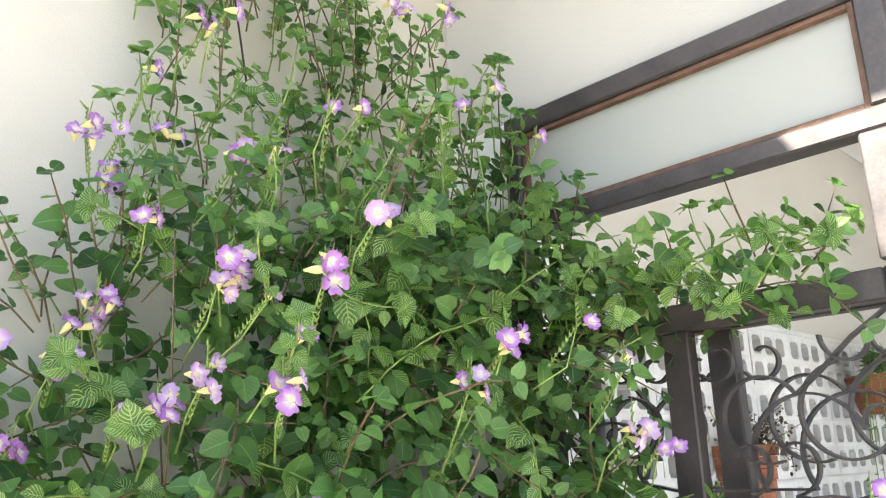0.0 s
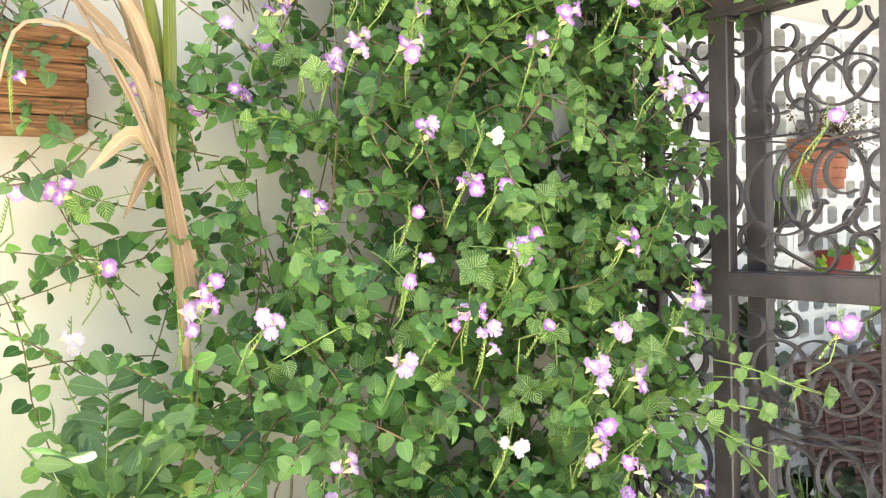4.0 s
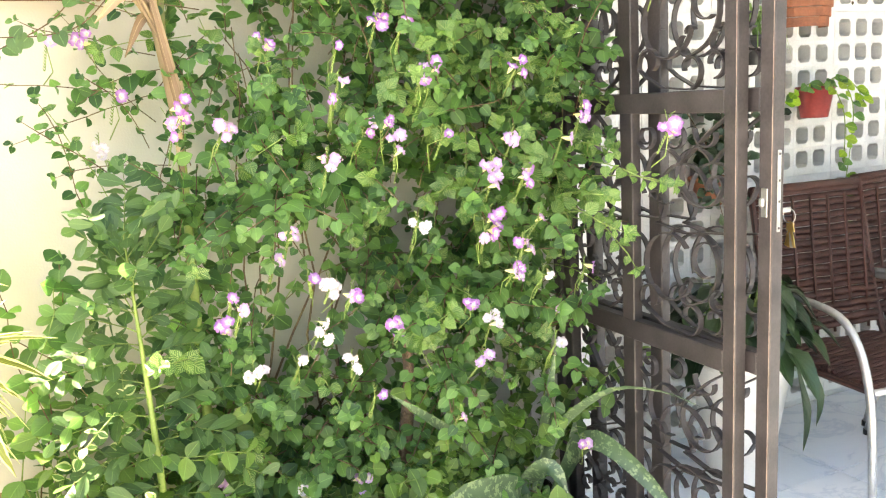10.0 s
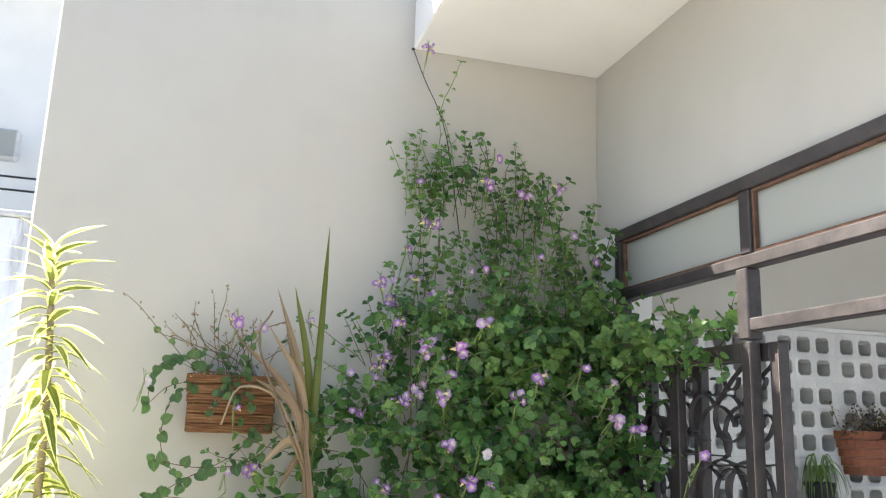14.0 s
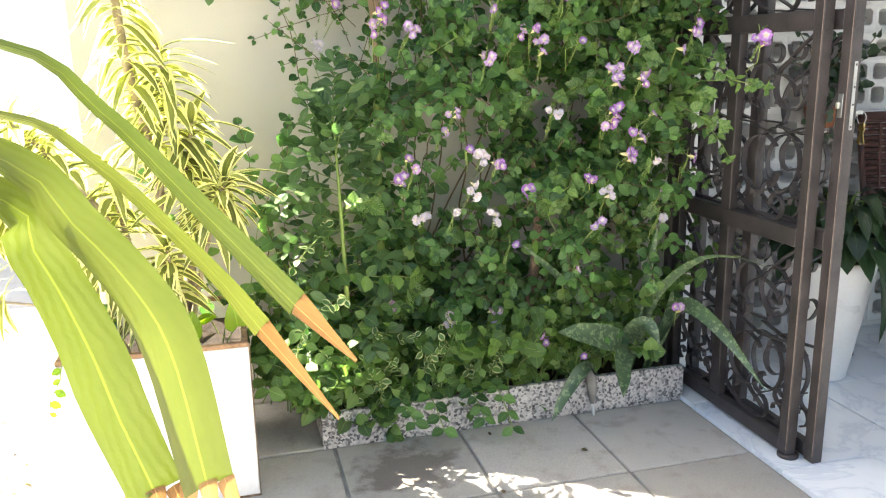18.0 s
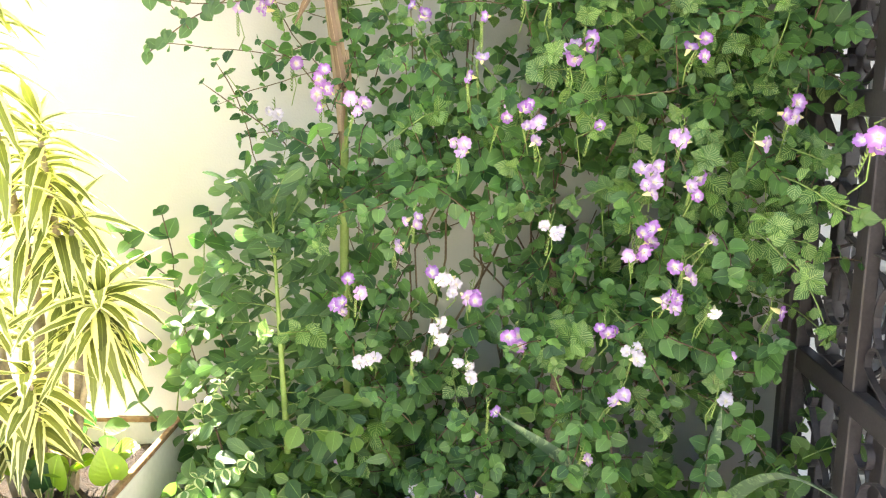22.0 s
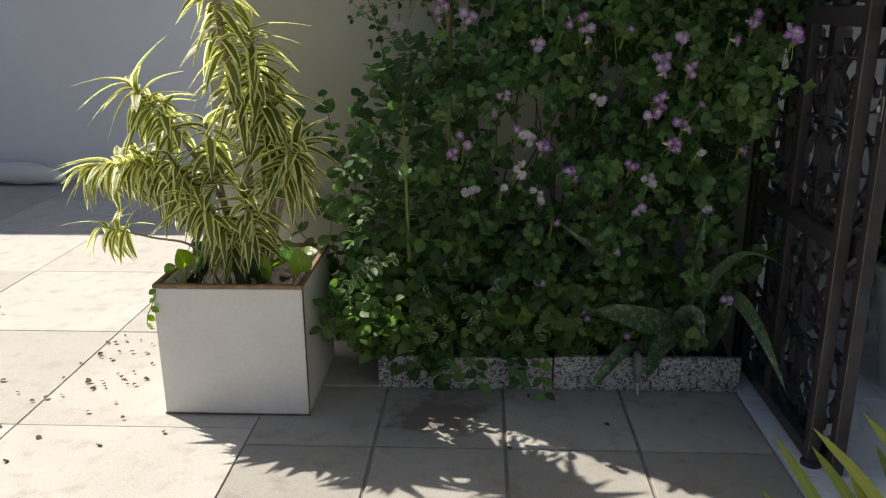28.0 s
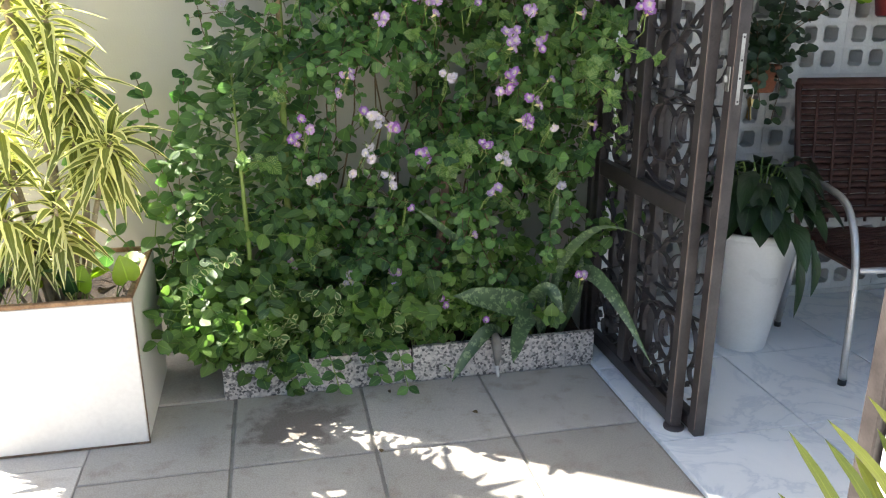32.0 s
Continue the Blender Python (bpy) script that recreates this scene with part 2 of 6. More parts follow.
def petal(name, rim, throat):
    """Funnel flower: the rim's colour fades to a white and then yellow throat."""
    m = Mat(name, 0.6, 0, 0.25)
    uv = m.n("SeparateXYZ")
    m.ln(m.coords("UV"), uv.inputs[0])
    rnd = m.n("NewGeometry").outputs["Random Per Island"]
    at = m.math("ADD", uv.outputs[1], m.math("MULTIPLY", m.math("SUBTRACT", rnd, 0.5), 0.25))
    col = m.ramp(at, (0.06, throat), (0.2, (0.72, 0.64, 0.72)), (0.5, tuple(0.72 * c + 0.13 for c in rim)), (0.95, tuple(0.84 * c for c in rim)))
    m.base(col)
    tr = m.n("BsdfTranslucent")
    m.ln(col, tr.inputs["Color"])
    sh = m.n("MixShader")
    sh.inputs[0].default_value = 0.4
    m.ln(m.b.outputs[0], sh.inputs[1])
    m.ln(tr.outputs[0], sh.inputs[2])
    m.ln(sh.outputs[0], m.t.nodes["Material Output"].inputs["Surface"])
    return m.m


def spotted():
    """Snake plant: dark green with pale grey-green flecks."""
    m = Mat("flecked_snake_plant", 0.4, 0, 0.5)
    blot, fine = m.noise(42.0, 3, 0.6), m.noise(120.0, 2)
    both = m.math("ADD", blot, m.math("MULTIPLY", m.math("SUBTRACT", fine, 0.5), 0.5))
    near = m.ramp(both, (0.53, (0, 0, 0)), (0.6, (1, 1, 1)))
    col = m.ramp(m.noise(9.0), (0.3, (0.035, 0.07, 0.035)), (0.7, (0.075, 0.125, 0.06)))
    m.base(m.mix(m.math("MULTIPLY", near, 0.6), col, (0.24, 0.32, 0.16)))
    return m.bump(m.noise(50.0), 0.15, 0.002).m


MAT = dict(
    wall=plaster(), white=white_paint(), yard=old_white(), granite=granite(), marble=marble(), glass=frosted(), planks=planks(), wicker=wicker(),
    tile=paving("worn_cement_tile", ((0.30, 0.285, 0.262), (0.41, 0.392, 0.36), (0.49, 0.47, 0.435)), (0.25, 0.2, 0.165), True),
    slab=paving("pale_yard_slab", ((0.46, 0.44, 0.405), (0.57, 0.545, 0.505), (0.66, 0.635, 0.595)), (0.38, 0.34, 0.29)),
    grout=two_tone("dark_grout", (0.21, 0.20, 0.185), (0.32, 0.305, 0.28), 20, 200, 0.95),
    soil=two_tone("dark_potting_soil", (0.012, 0.008, 0.005), (0.06, 0.04, 0.026), 30, 200, 0.95, bump=1.0, depth=0.02),
    iron=two_tone("brown_painted_iron", (0.028, 0.024, 0.024), (0.06, 0.051, 0.05), 14, 150, 0.42, 0.0, 0.15, 0.002, 0.4),
    lit_edge=two_tone("lit_iron_seam", (0.16, 0.10, 0.08), (0.3, 0.22, 0.18), 60, 300, 0.5),
    rust=two_tone("rusty_glazing_bead", (0.07, 0.035, 0.02), (0.16, 0.085, 0.05), 40, 200, 0.7),
    cobogo=two_tone("white_cement_block", (0.50, 0.50, 0.49), (0.66, 0.66, 0.64), 5, 120, 0.7, 0, 0.3, 0.004),
    cement=two_tone("grey_cement_back", (0.5, 0.5, 0.5), (0.62, 0.62, 0.62), 7, 120, 0.85),
    panel=two_tone("white_planter_board", (0.66, 0.65, 0.63), (0.78, 0.77, 0.75), 2.5, 60, 0.45, 0, 0.1, 0.002),
    rim=two_tone("raw_wood_edge", (0.16, 0.085, 0.04), (0.38, 0.24, 0.13), 30, 160, 0.8),
    ceramic=two_tone("white_plastic_pot", (0.70, 0.69, 0.66), (0.80, 0.79, 0.77), 4, 90, 0.3, 0, 0.05, 0.001),
    clay=two_tone("terracotta", (0.15, 0.05, 0.024), (0.32, 0.115, 0.055), 14, 120, 0.75, 0, 0.4, 0.004),
    red=two_tone("red_plastic", (0.17, 0.02, 0.018), (0.27, 0.04, 0.032), 9, 90, 0.4),
    black=two_tone("black_plastic", (0.012, 0.012, 0.012), (0.03, 0.03, 0.03), 9, 90, 0.45),
    steel=two_tone("brushed_steel", (0.34, 0.34, 0.33), (0.5, 0.5, 0.48), 20, 200, 0.4, 1.0, 0.1, 0.001),
    alu=two_tone("grey_aluminium_tube", (0.42, 0.42, 0.42), (0.6, 0.6, 0.6), 9, 150, 0.35, 0.75, 0.1, 0.001),
    brass=two_tone("brass", (0.45, 0.28, 0.09), (0.65, 0.45, 0.16), 30, 200, 0.3, 1.0),
    bark=two_tone("grey_brown_bark", (0.09, 0.055, 0.035), (0.26, 0.18, 0.12), 25, 140, 0.9, 0, 0.8, 0.01),
    cane=two_tone("pale_dracaena_cane", (0.22, 0.17, 0.11), (0.42, 0.35, 0.25), 30, 140, 0.8, 0, 0.5, 0.006),
    twig=two_tone("vine_stem", (0.07, 0.035, 0.02), (0.17, 0.12, 0.055), 40, 160, 0.7),
    shoot=two_tone("green_shoot", (0.1, 0.165, 0.03), (0.23, 0.32, 0.08), 40, 160, 0.6),
    stalk=two_tone("pale_green_stalk", (0.14, 0.21, 0.04), (0.25, 0.34, 0.08), 20, 160, 0.5),
    dry=leafy("dry_straw_leaf", (0.19, 0.125, 0.08), (0.40, 0.30, 0.20), glow=0.3, rough=0.8),
    cable=two_tone("black_cable", (0.01, 0.01, 0.01), (0.03, 0.03, 0.03), 20, 90, 0.6),
    litter=leafy("fallen_leaf", (0.05, 0.035, 0.02), (0.16, 0.12, 0.06), glow=0.1, rough=0.9),
    vine=leafy("heart_vine_leaf", (0.026, 0.072, 0.024), (0.14, 0.262, 0.078), odd=(0.42, 0.35, 0.04)),
    netted=leafy("netted_vine_leaf", (0.04, 0.105, 0.028), (0.12, 0.225, 0.055), vein=(0.42, 0.53, 0.2)),
    rounded=leafy("cassia_leaflet", (0.045, 0.095, 0.04), (0.135, 0.22, 0.085)),
    herb=leafy("shrub_leaf", (0.036, 0.085, 0.022), (0.155, 0.255, 0.066), odd=(0.40, 0.34, 0.05)),
    pale=leafy("white_edged_leaf", (0.05, 0.12, 0.035), (0.12, 0.22, 0.06), edge=(0.46, 0.51, 0.27)),
    song=leafy("yellow_edged_dracaena_leaf", (0.11, 0.13, 0.03), (0.23, 0.25, 0.075), edge=(0.87, 0.82, 0.47), glow=0.5),
    pothos=leafy("glossy_pothos_leaf", (0.10, 0.20, 0.02), (0.30, 0.42, 0.05), glow=0.45, rough=0.3),
    dark=leafy("dark_glossy_leaf", (0.008, 0.022, 0.009), (0.025, 0.055, 0.018), glow=0.15, rough=0.3),
    fern=leafy("fern_leaflet", (0.03, 0.08, 0.02), (0.09, 0.18, 0.045)),
    spider=leafy("spider_plant_blade", (0.10, 0.18, 0.05), (0.25, 0.34, 0.14)),
    strap=leafy("yellow_green_palm_leaf", (0.075, 0.1, 0.018), (0.15, 0.165, 0.034), glow=0.25, rough=0.4),
    strap_tip=leafy("brown_palm_leaf_tip", (0.17, 0.075, 0.035), (0.34, 0.2, 0.1), glow=0.3, rough=0.8),
    purple=petal("lilac_funnel_flower", (0.46, 0.19, 0.60), (0.80, 0.73, 0.36)),
    pinkish=petal("pale_lilac_funnel_flower", (0.60, 0.37, 0.70), (0.80, 0.74, 0.4)),
    blanched=petal("white_funnel_flower", (0.74, 0.66, 0.76), (0.74, 0.70, 0.46)),
    snake=spotted(),
)


# ---- mesh helpers ----
def unit(v):
    return Vector(v).normalized()


def finish(name, verts, faces, material, uvs=None, smooth=False):
    me = bpy.data.meshes.new(name)
    me.from_pydata([tuple(v) for v in verts], [], faces)
    if uvs is not None:
        layer = me.uv_layers.new(name="UVMap")
        loops = np.empty(len(me.loops), dtype=np.int32)
        me.loops.foreach_get("vertex_index", loops)
        layer.data.foreach_set("uv", np.asarray(uvs, dtype=np.float32)[loops].ravel())
    if smooth:
        me.polygons.foreach_set("use_smooth", [True] * len(me.polygons))
    me.materials.append(material)
    return me


def part(name, shape, material, parent=None, label="", smooth=False):
    """Links a shape (a Shape, or a ready mesh) as ONE mesh object under a thing or under a part."""
    me = shape if isinstance(shape, bpy.types.Mesh) else finish(name, shape.v, shape.f, material, shape.uv if shape.uv else None, smooth or shape.smooth)
    ob = new(name, me)
    if parent is not None:
        ob.parent = parent
    if label:
        ob["label"] = label
    return ob


def thing(name, label, category, at=(0, 0, 0), group="", kind=""):
    ob = new(name)
    ob.empty_display_size = 0.05
    ob.location = at
    return tagged(ob, label, category, group, kind)


class Shape:
    """Vertices and faces that grow piece by piece into one mesh."""

    def __init__(self, smooth=False):
        self.v, self.f, self.uv, self.smooth = [], [], [], smooth

    def box(self, x0, x1, y0, y1, z0, z1, c=0.004):
        """A box with chamfered edges."""
        c = min(c, (x1 - x0) * 0.45, (y1 - y0) * 0.45, (z1 - z0) * 0.45)
        if c <= 0:
            k = len(self.v)
            self.v += [(x, y, z) for x in (x0, x1) for y in (y0, y1) for z in (z0, z1)]
            self.f += [[k + i for i in q] for q in ((0, 1, 3, 2), (4, 6, 7, 5), (0, 4, 5, 1), (2, 3, 7, 6), (0, 2, 6, 4), (1, 5, 7, 3))]
            return self
        k, idx = len(self.v), {}
        lo, hi = (x0, y0, z0), (x1, y1, z1)
        for s in range(8):
            sg = [(s >> n) & 1 for n in range(3)]
            for ax in range(3):
                p = [(hi[n] if sg[n] else lo[n]) if n == ax else ((hi[n] - c) if sg[n] else (lo[n] + c)) for n in range(3)]
                idx[s, ax] = len(self.v)
                self.v.append(tuple(p))
        def face(ids):
            self.f.append(ids)
        for ax in range(3):
            a, b = (ax + 1) % 3, (ax + 2) % 3
            for side in (0, 1):
                ring = [(side << ax) | (p << a) | (q << b) for p, q in ((0, 0), (1, 0), (1, 1), (0, 1))]
                ids = [idx[s, ax] for s in ring]
                face(ids if side else ids[::-1])
            for p in (0, 1):
                for q in (0, 1):
                    s0 = (p << a) | (q << b)
                    s1 = s0 | (1 << ax)
                    ids = [idx[s0, a], idx[s1, a], idx[s1, b], idx[s0, b]]
                    face(ids if (p ^ q) else ids[::-1])
        for s in range(8):
            ids = [idx[s, 0], idx[s, 1], idx[s, 2]]
            odd = bin(s).count("1") % 2
            face(ids if odd else ids[::-1])
        return self

    def tube(self, pts, radii, n=6, cap=True, flat=1.0):
        """A tube along points; radii: one number or one for each point; flat: thickness of a flat bar against its width."""
        pts = [Vector(p) for p in pts]
        if not isinstance(radii, (list, tuple)):
            radii = [radii] * len(pts)
        k, up = len(self.v), None
        for i, p in enumerate(pts):
            d = (pts[min(i + 1, len(pts) - 1)] - pts[max(i - 1, 0)]).normalized()
            if up is None:
                up = d.orthogonal().normalized()
            up = (up - d * up.dot(d))
            up = up.normalized() if up.length > 1e-6 else d.orthogonal().normalized()
            side = d.cross(up)
            for j in range(n):
                a = 2 * math.pi * j / n
                self.v.append(tuple(p + radii[i] * (math.cos(a) * up + math.sin(a) * flat * side)))
        for i in range(len(pts) - 1):
            for j in range(n):
                a, b = k + i * n + j, k + i * n + (j + 1) % n
                self.f.append([a, b, b + n, a + n])
        if cap:
            self.f.append([k + j for j in reversed(range(n))])
            self.f.append([k + (len(pts) - 1) * n + j for j in range(n)])
        return self

    def lathe(self, profile, n=24, at=(0, 0)):
        """Turns (radius, height) pairs round the vertical through at."""
        k = len(self.v)
        for r, z in profile:
            for j in range(n):
                a = 2 * math.pi * j / n
                self.v.append((at[0] + r * math.cos(a), at[1] + r * math.sin(a), z))
        for i in range(len(profile) - 1):
            for j in range(n):
                a, b = k + i * n + j, k + i * n + (j + 1) % n
                self.f.append([a, b, b + n, a + n])
        return self

    def add(self, verts, faces, uvs):
        k = len(self.v)
        self.v += verts
        self.f += [[k + i for i in q] for q in faces]
        self.uv += uvs
        return self


def blade(widths, fold=0.25, droop=0.15, lobe=0.0, wave=0.0):
    """A leaf of length 1 along +y that faces +z: half-widths at even stations, folded up along the midrib, its tip
    drooping; lobe: how far the base's edges reach back. Returns verts, faces, uvs."""
    n = len(widths)
    v, uv, f = [], [], []
    for i, w in enumerate(widths):
        s = i / (n - 1)
        z = -droop * s * s
        back = lobe * max(0, 1 - 3 * s)
        lift = w * fold + wave * math.sin(5 * s + 1)
        v += [(-w, s - back, z + lift), (0, s, z), (w, s - back, z + w * fold - wave * math.sin(5 * s + 1))]
        uv += [(0, s), (0.5, s), (1, s)]
    for i in range(n - 1):
        a = 3 * i
        f += [[a, a + 1, a + 4, a + 3], [a + 1, a + 2, a + 5, a + 4]]
    return np.array(v), f, uv


def sway(way, up=(0, 0, 1)):
    """A turn whose +y runs along way and whose +z leans to up."""
    y = unit(way)
    x = y.cross(Vector(up))
    x = x.normalized() if x.length > 1e-4 else y.orthogonal().normalized()
    z = x.cross(y)
    return Matrix((x, y, z)).transposed()


def put_leaf(shape, form, place, way, up, size, wide=1.0):
    """Adds a leaf of a form to a shape."""
    v, f, uv = form
    r = np.array(sway(way, up))
    pts = (v * (size * wide, size, size)) @ r.T + np.array(place)
    shape.add([tuple(p) for p in pts], f, uv)


def scatter(a, b):
    return random.uniform(a, b)


def fuzz(s):
    return Vector((random.gauss(0, s), random.gauss(0, s), random.gauss(0, s)))


HEART = [blade((0.24, 0.42, 0.485, 0.5, 0.475, 0.42, 0.33, 0.2, 0.03), f, d, 0.1, w * 0.5) for f, d, w in ((0.25, 0.2, 0.02), (0.45, 0.1, 0.03), (0.1, 0.35, -0.03), (0.3, -0.05, 0.04), (0.2, 0.25, -0.02))]
OVAL = [blade((0.03, 0.21, 0.32, 0.365, 0.35, 0.28, 0.16, 0.0), f, d) for f, d in ((0.3, 0.2), (0.15, 0.35), (0.4, 0.0))]
ARCH = [blade((0.05, 0.085, 0.108, 0.112, 0.105, 0.085, 0.05, 0.0), f, d, 0, w) for f, d, w in ((0.5, 0.9, 0.02), (0.4, 1.35, 0.0), (0.45, 0.6, 0.03), (0.5, 1.1, -0.02))]
OBLONG = [blade((0.04, 0.11, 0.17, 0.215, 0.235, 0.2, 0.07), f, d) for f, d in ((0.2, 0.1), (0.35, 0.25), (0.1, 0.0))]
ROUND = [blade((0.05, 0.25, 0.36, 0.40, 0.31, 0.06), f, d) for f, d in ((0.15, 0.1), (0.3, 0.2))]
LANCE = [blade((0.05, 0.10, 0.115, 0.10, 0.065, 0.0), f, d) for f, d in ((0.5, 0.5), (0.35, 0.8), (0.4, 0.3))]
NETTED = [blade((0.16, 0.35, 0.44, 0.47, 0.45, 0.38, 0.27, 0.14, 0.02), f, d, 0.08, w) for f, d, w in ((0.3, 0.25, 0.02), (0.2, 0.4, -0.03), (0.4, 0.1, 0.03))]

# ---- the large structure ----
def wall(name, shape, material, label, category="wall"):
    return tagged(part(name, shape, material), label, category, kind="structure")


wall("ground", Shape().box(-60, 60, -60, 60, -0.3, -0.007, 0), MAT["grout"], "dusty cement ground between the paving slabs", "ground")
wall("wall_north", Shape().box(-2.2, 0.12, 0.0, 0.2, -0.1, 3.95, 0.01).box(0.12, 3.4, 0.0, 0.2, 2.27, 3.95, 0), MAT["wall"], "cream painted plaster wall that carries the vine")
wall("cobogo_backing", Shape().box(0.12, 3.4, 0.075, 0.2, -0.1, 2.27, 0), MAT["cement"], "grey rendered wall behind the pierced blocks")
wall("wall_east", Shape().box(0.005, 0.15, -3.6, -0.003, 2.585, 3.335, 0.0).box(0.005, 0.15, -3.6, -2.1, -0.1, 2.585, 0.0), MAT["wall"], "cream plaster wall above the iron gate")
wall("gate_jamb", Shape().box(-0.012, 0.14, -0.214, -0.003, -0.01, 2.584, 0.006), MAT["white"], "white painted jamb beside the iron gate", "jamb")
wall("room_wall", Shape().box(3.4, 3.55, -3.6, 0.2, -0.1, 3.335, 0), MAT["wall"], "cream plaster wall of the porch beyond the gate")
wall("ceiling", Shape().box(-0.84, 3.55, -3.6, -0.003, 3.336, 3.56, 0.006), MAT["white"], "white painted porch ceiling slab", "ceiling")
wall("yard_wall", Shape().box(-14, 3.6, 3.4, 3.6, -0.1, 3.19, 0.012), MAT["yard"], "whitewashed yard wall with mould below its top")
wall("yard_wall_west", Shape().box(-7.2, -7.0, -9, 3.4, -0.1, 3.0, 0.012), MAT["yard"], "whitewashed wall that closes the yard")

# ---- vegetation helpers ----
class Greens:
    """Leaves and stems of one plant, gathered by material until they are linked."""

    def __init__(self):
        self.shapes = {}

    def of(self, key):
        return self.shapes.setdefault(key, Shape(smooth=True))

    def leaf(self, key, forms, place, way, up, size, wide=1.0):
        put_leaf(self.of(key), random.choice(forms), place, way, up, size, wide)

    def link(self, parent, names, labels=None):
        for key, shape in self.shapes.items():
            ob = part(names.get(key, "leaves"), shape, MAT[key], parent, (labels or {}).get(key, ""))
            ob["kind"] = "stuff"


def arc(p, way, length, n=6, sag=0.0, wander=0.12):
    """Points of a shoot that starts at p along way, sags and wanders."""
    pts, d = [Vector(p)], unit(way)
    for i in range(n):
        d = (d + fuzz(wander) + Vector((0, 0, -sag))).normalized()
        pts.append(pts[-1] + d * (length / n))
    return pts


def front(x, z):
    """How far the vine's leafy face stands off the wall."""
    out = float(np.interp(x, (-1.5, -1.0, -0.7, -0.4, -0.15), (0.42, 0.47, 0.56, 0.62, 0.62)))
    bare = min(max((-0.75 - x) / 0.3, 0.0), 1.0) * min(max((z - 1.45) / 0.3, 0.0), 1.0)
    return (1 - 0.72 * bare) * out * float(np.interp(z, (0.2, 0.6, 1.0, 2.0, 2.3, 2.7, 3.1), (0.75, 0.98, 1.0, 0.95, 0.75, 0.42, 0.2)))


def left_edge(z):
    return float(np.interp(z, (0.15, 0.5, 1.0, 1.3, 1.65, 1.8, 2.1, 2.3, 2.55, 2.8, 3.05), (-1.2, -1.22, -1.22, -1.22, -1.2, -1.16, -1.03, -0.82, -0.85, -0.9, -0.8)))


def right_edge(z):
    return float(np.interp(z, (0.15, 0.5, 1.0, 1.4, 2.1, 2.3, 2.55, 2.8, 3.05), (-0.5, -0.3, -0.12, -0.09, -0.06, -0.1, -0.16, -0.36, -0.66)))


# ---- flowers ----
def flower_mesh(name, material, seed):
    """A funnel flower that faces +z: five ruffled overlapping lobes, two laid back and three forward, and a pale tube."""
    rnd = random.Random(seed)
    s = Shape(smooth=True)
    for k in range(5):
        a = 2 * math.pi * k / 5 + rnd.gauss(0, 0.12)
        rad, side = Vector((math.cos(a), math.sin(a), 0)), Vector((-math.sin(a), math.cos(a), 0))
        back = rnd.uniform(-0.009, -0.004) if k in (1, 2) else rnd.uniform(-0.001, 0.006)
        grow, phase, over = rnd.uniform(0.88, 1.1), rnd.uniform(0, 6), 0.0012 * (k % 2)
        rows = ((0.0055, 0.0042, 0.0, 0.1), (0.0105, 0.0085, 0.0045, 0.35), (0.0160, 0.0122, 0.0065, 0.65), (0.0205, 0.0122, 0.0062, 0.88), (0.0232, 0.0078, 0.0050, 1.0))
        v, uv = [], []
        for r, w, h, t in rows:
            for q in (-1, -0.5, 0, 0.5, 1):
                notch = 0.0022 * (1 - abs(q)) ** 2 if t == 1.0 else 0
                z = h + over + back * t * t + 0.0030 * t * math.sin(3.6 * q + phase) + 0.0016 * t * abs(q)
                v.append(tuple((rad * (r * grow - notch) + side * (w * q * grow) + Vector((0, 0, z)))))
                uv.append((0.5 + 0.5 * q, t))
        s.add(v, [[5 * i + j, 5 * i + j + 1, 5 * i + j + 6, 5 * i + j + 5] for i in range(4) for j in range(4)], uv)
    rings = ((0.0068, 0.002, 0.1), (0.0078, -0.005, 0.04), (0.0072, -0.013, 0.0), (0.0045, -0.021, 0.0), (0.0018, -0.030, 0.0))
    v = [(r * math.cos(j * math.pi / 4), r * math.sin(j * math.pi / 4), z) for r, z, _ in rings for j in range(8)]
    s.add(v, [[8 * i + j, 8 * i + (j + 1) % 8, 8 * i + 8 + (j + 1) % 8, 8 * i + 8 + j] for i in range(4) for j in range(8)], [(0.5, t) for _, _, t in rings for j in range(8)])
    ring = [(0.0066 * math.cos(j * math.pi / 4), 0.0066 * math.sin(j * math.pi / 4), 0.0) for j in range(8)]
    s.add(ring + [(0, 0, -0.003)], [[j, (j + 1) % 8, 8] for j in range(8)], [(0.5, 0.2)] * 8 + [(0.5, 0.02)])
    return finish(name, s.v, s.f, material, s.uv, True)


FLOWERS = {key: [flower_mesh("flower", MAT[key], n) for n in range(5)] for key in ("purple", "pinkish", "blanched")}


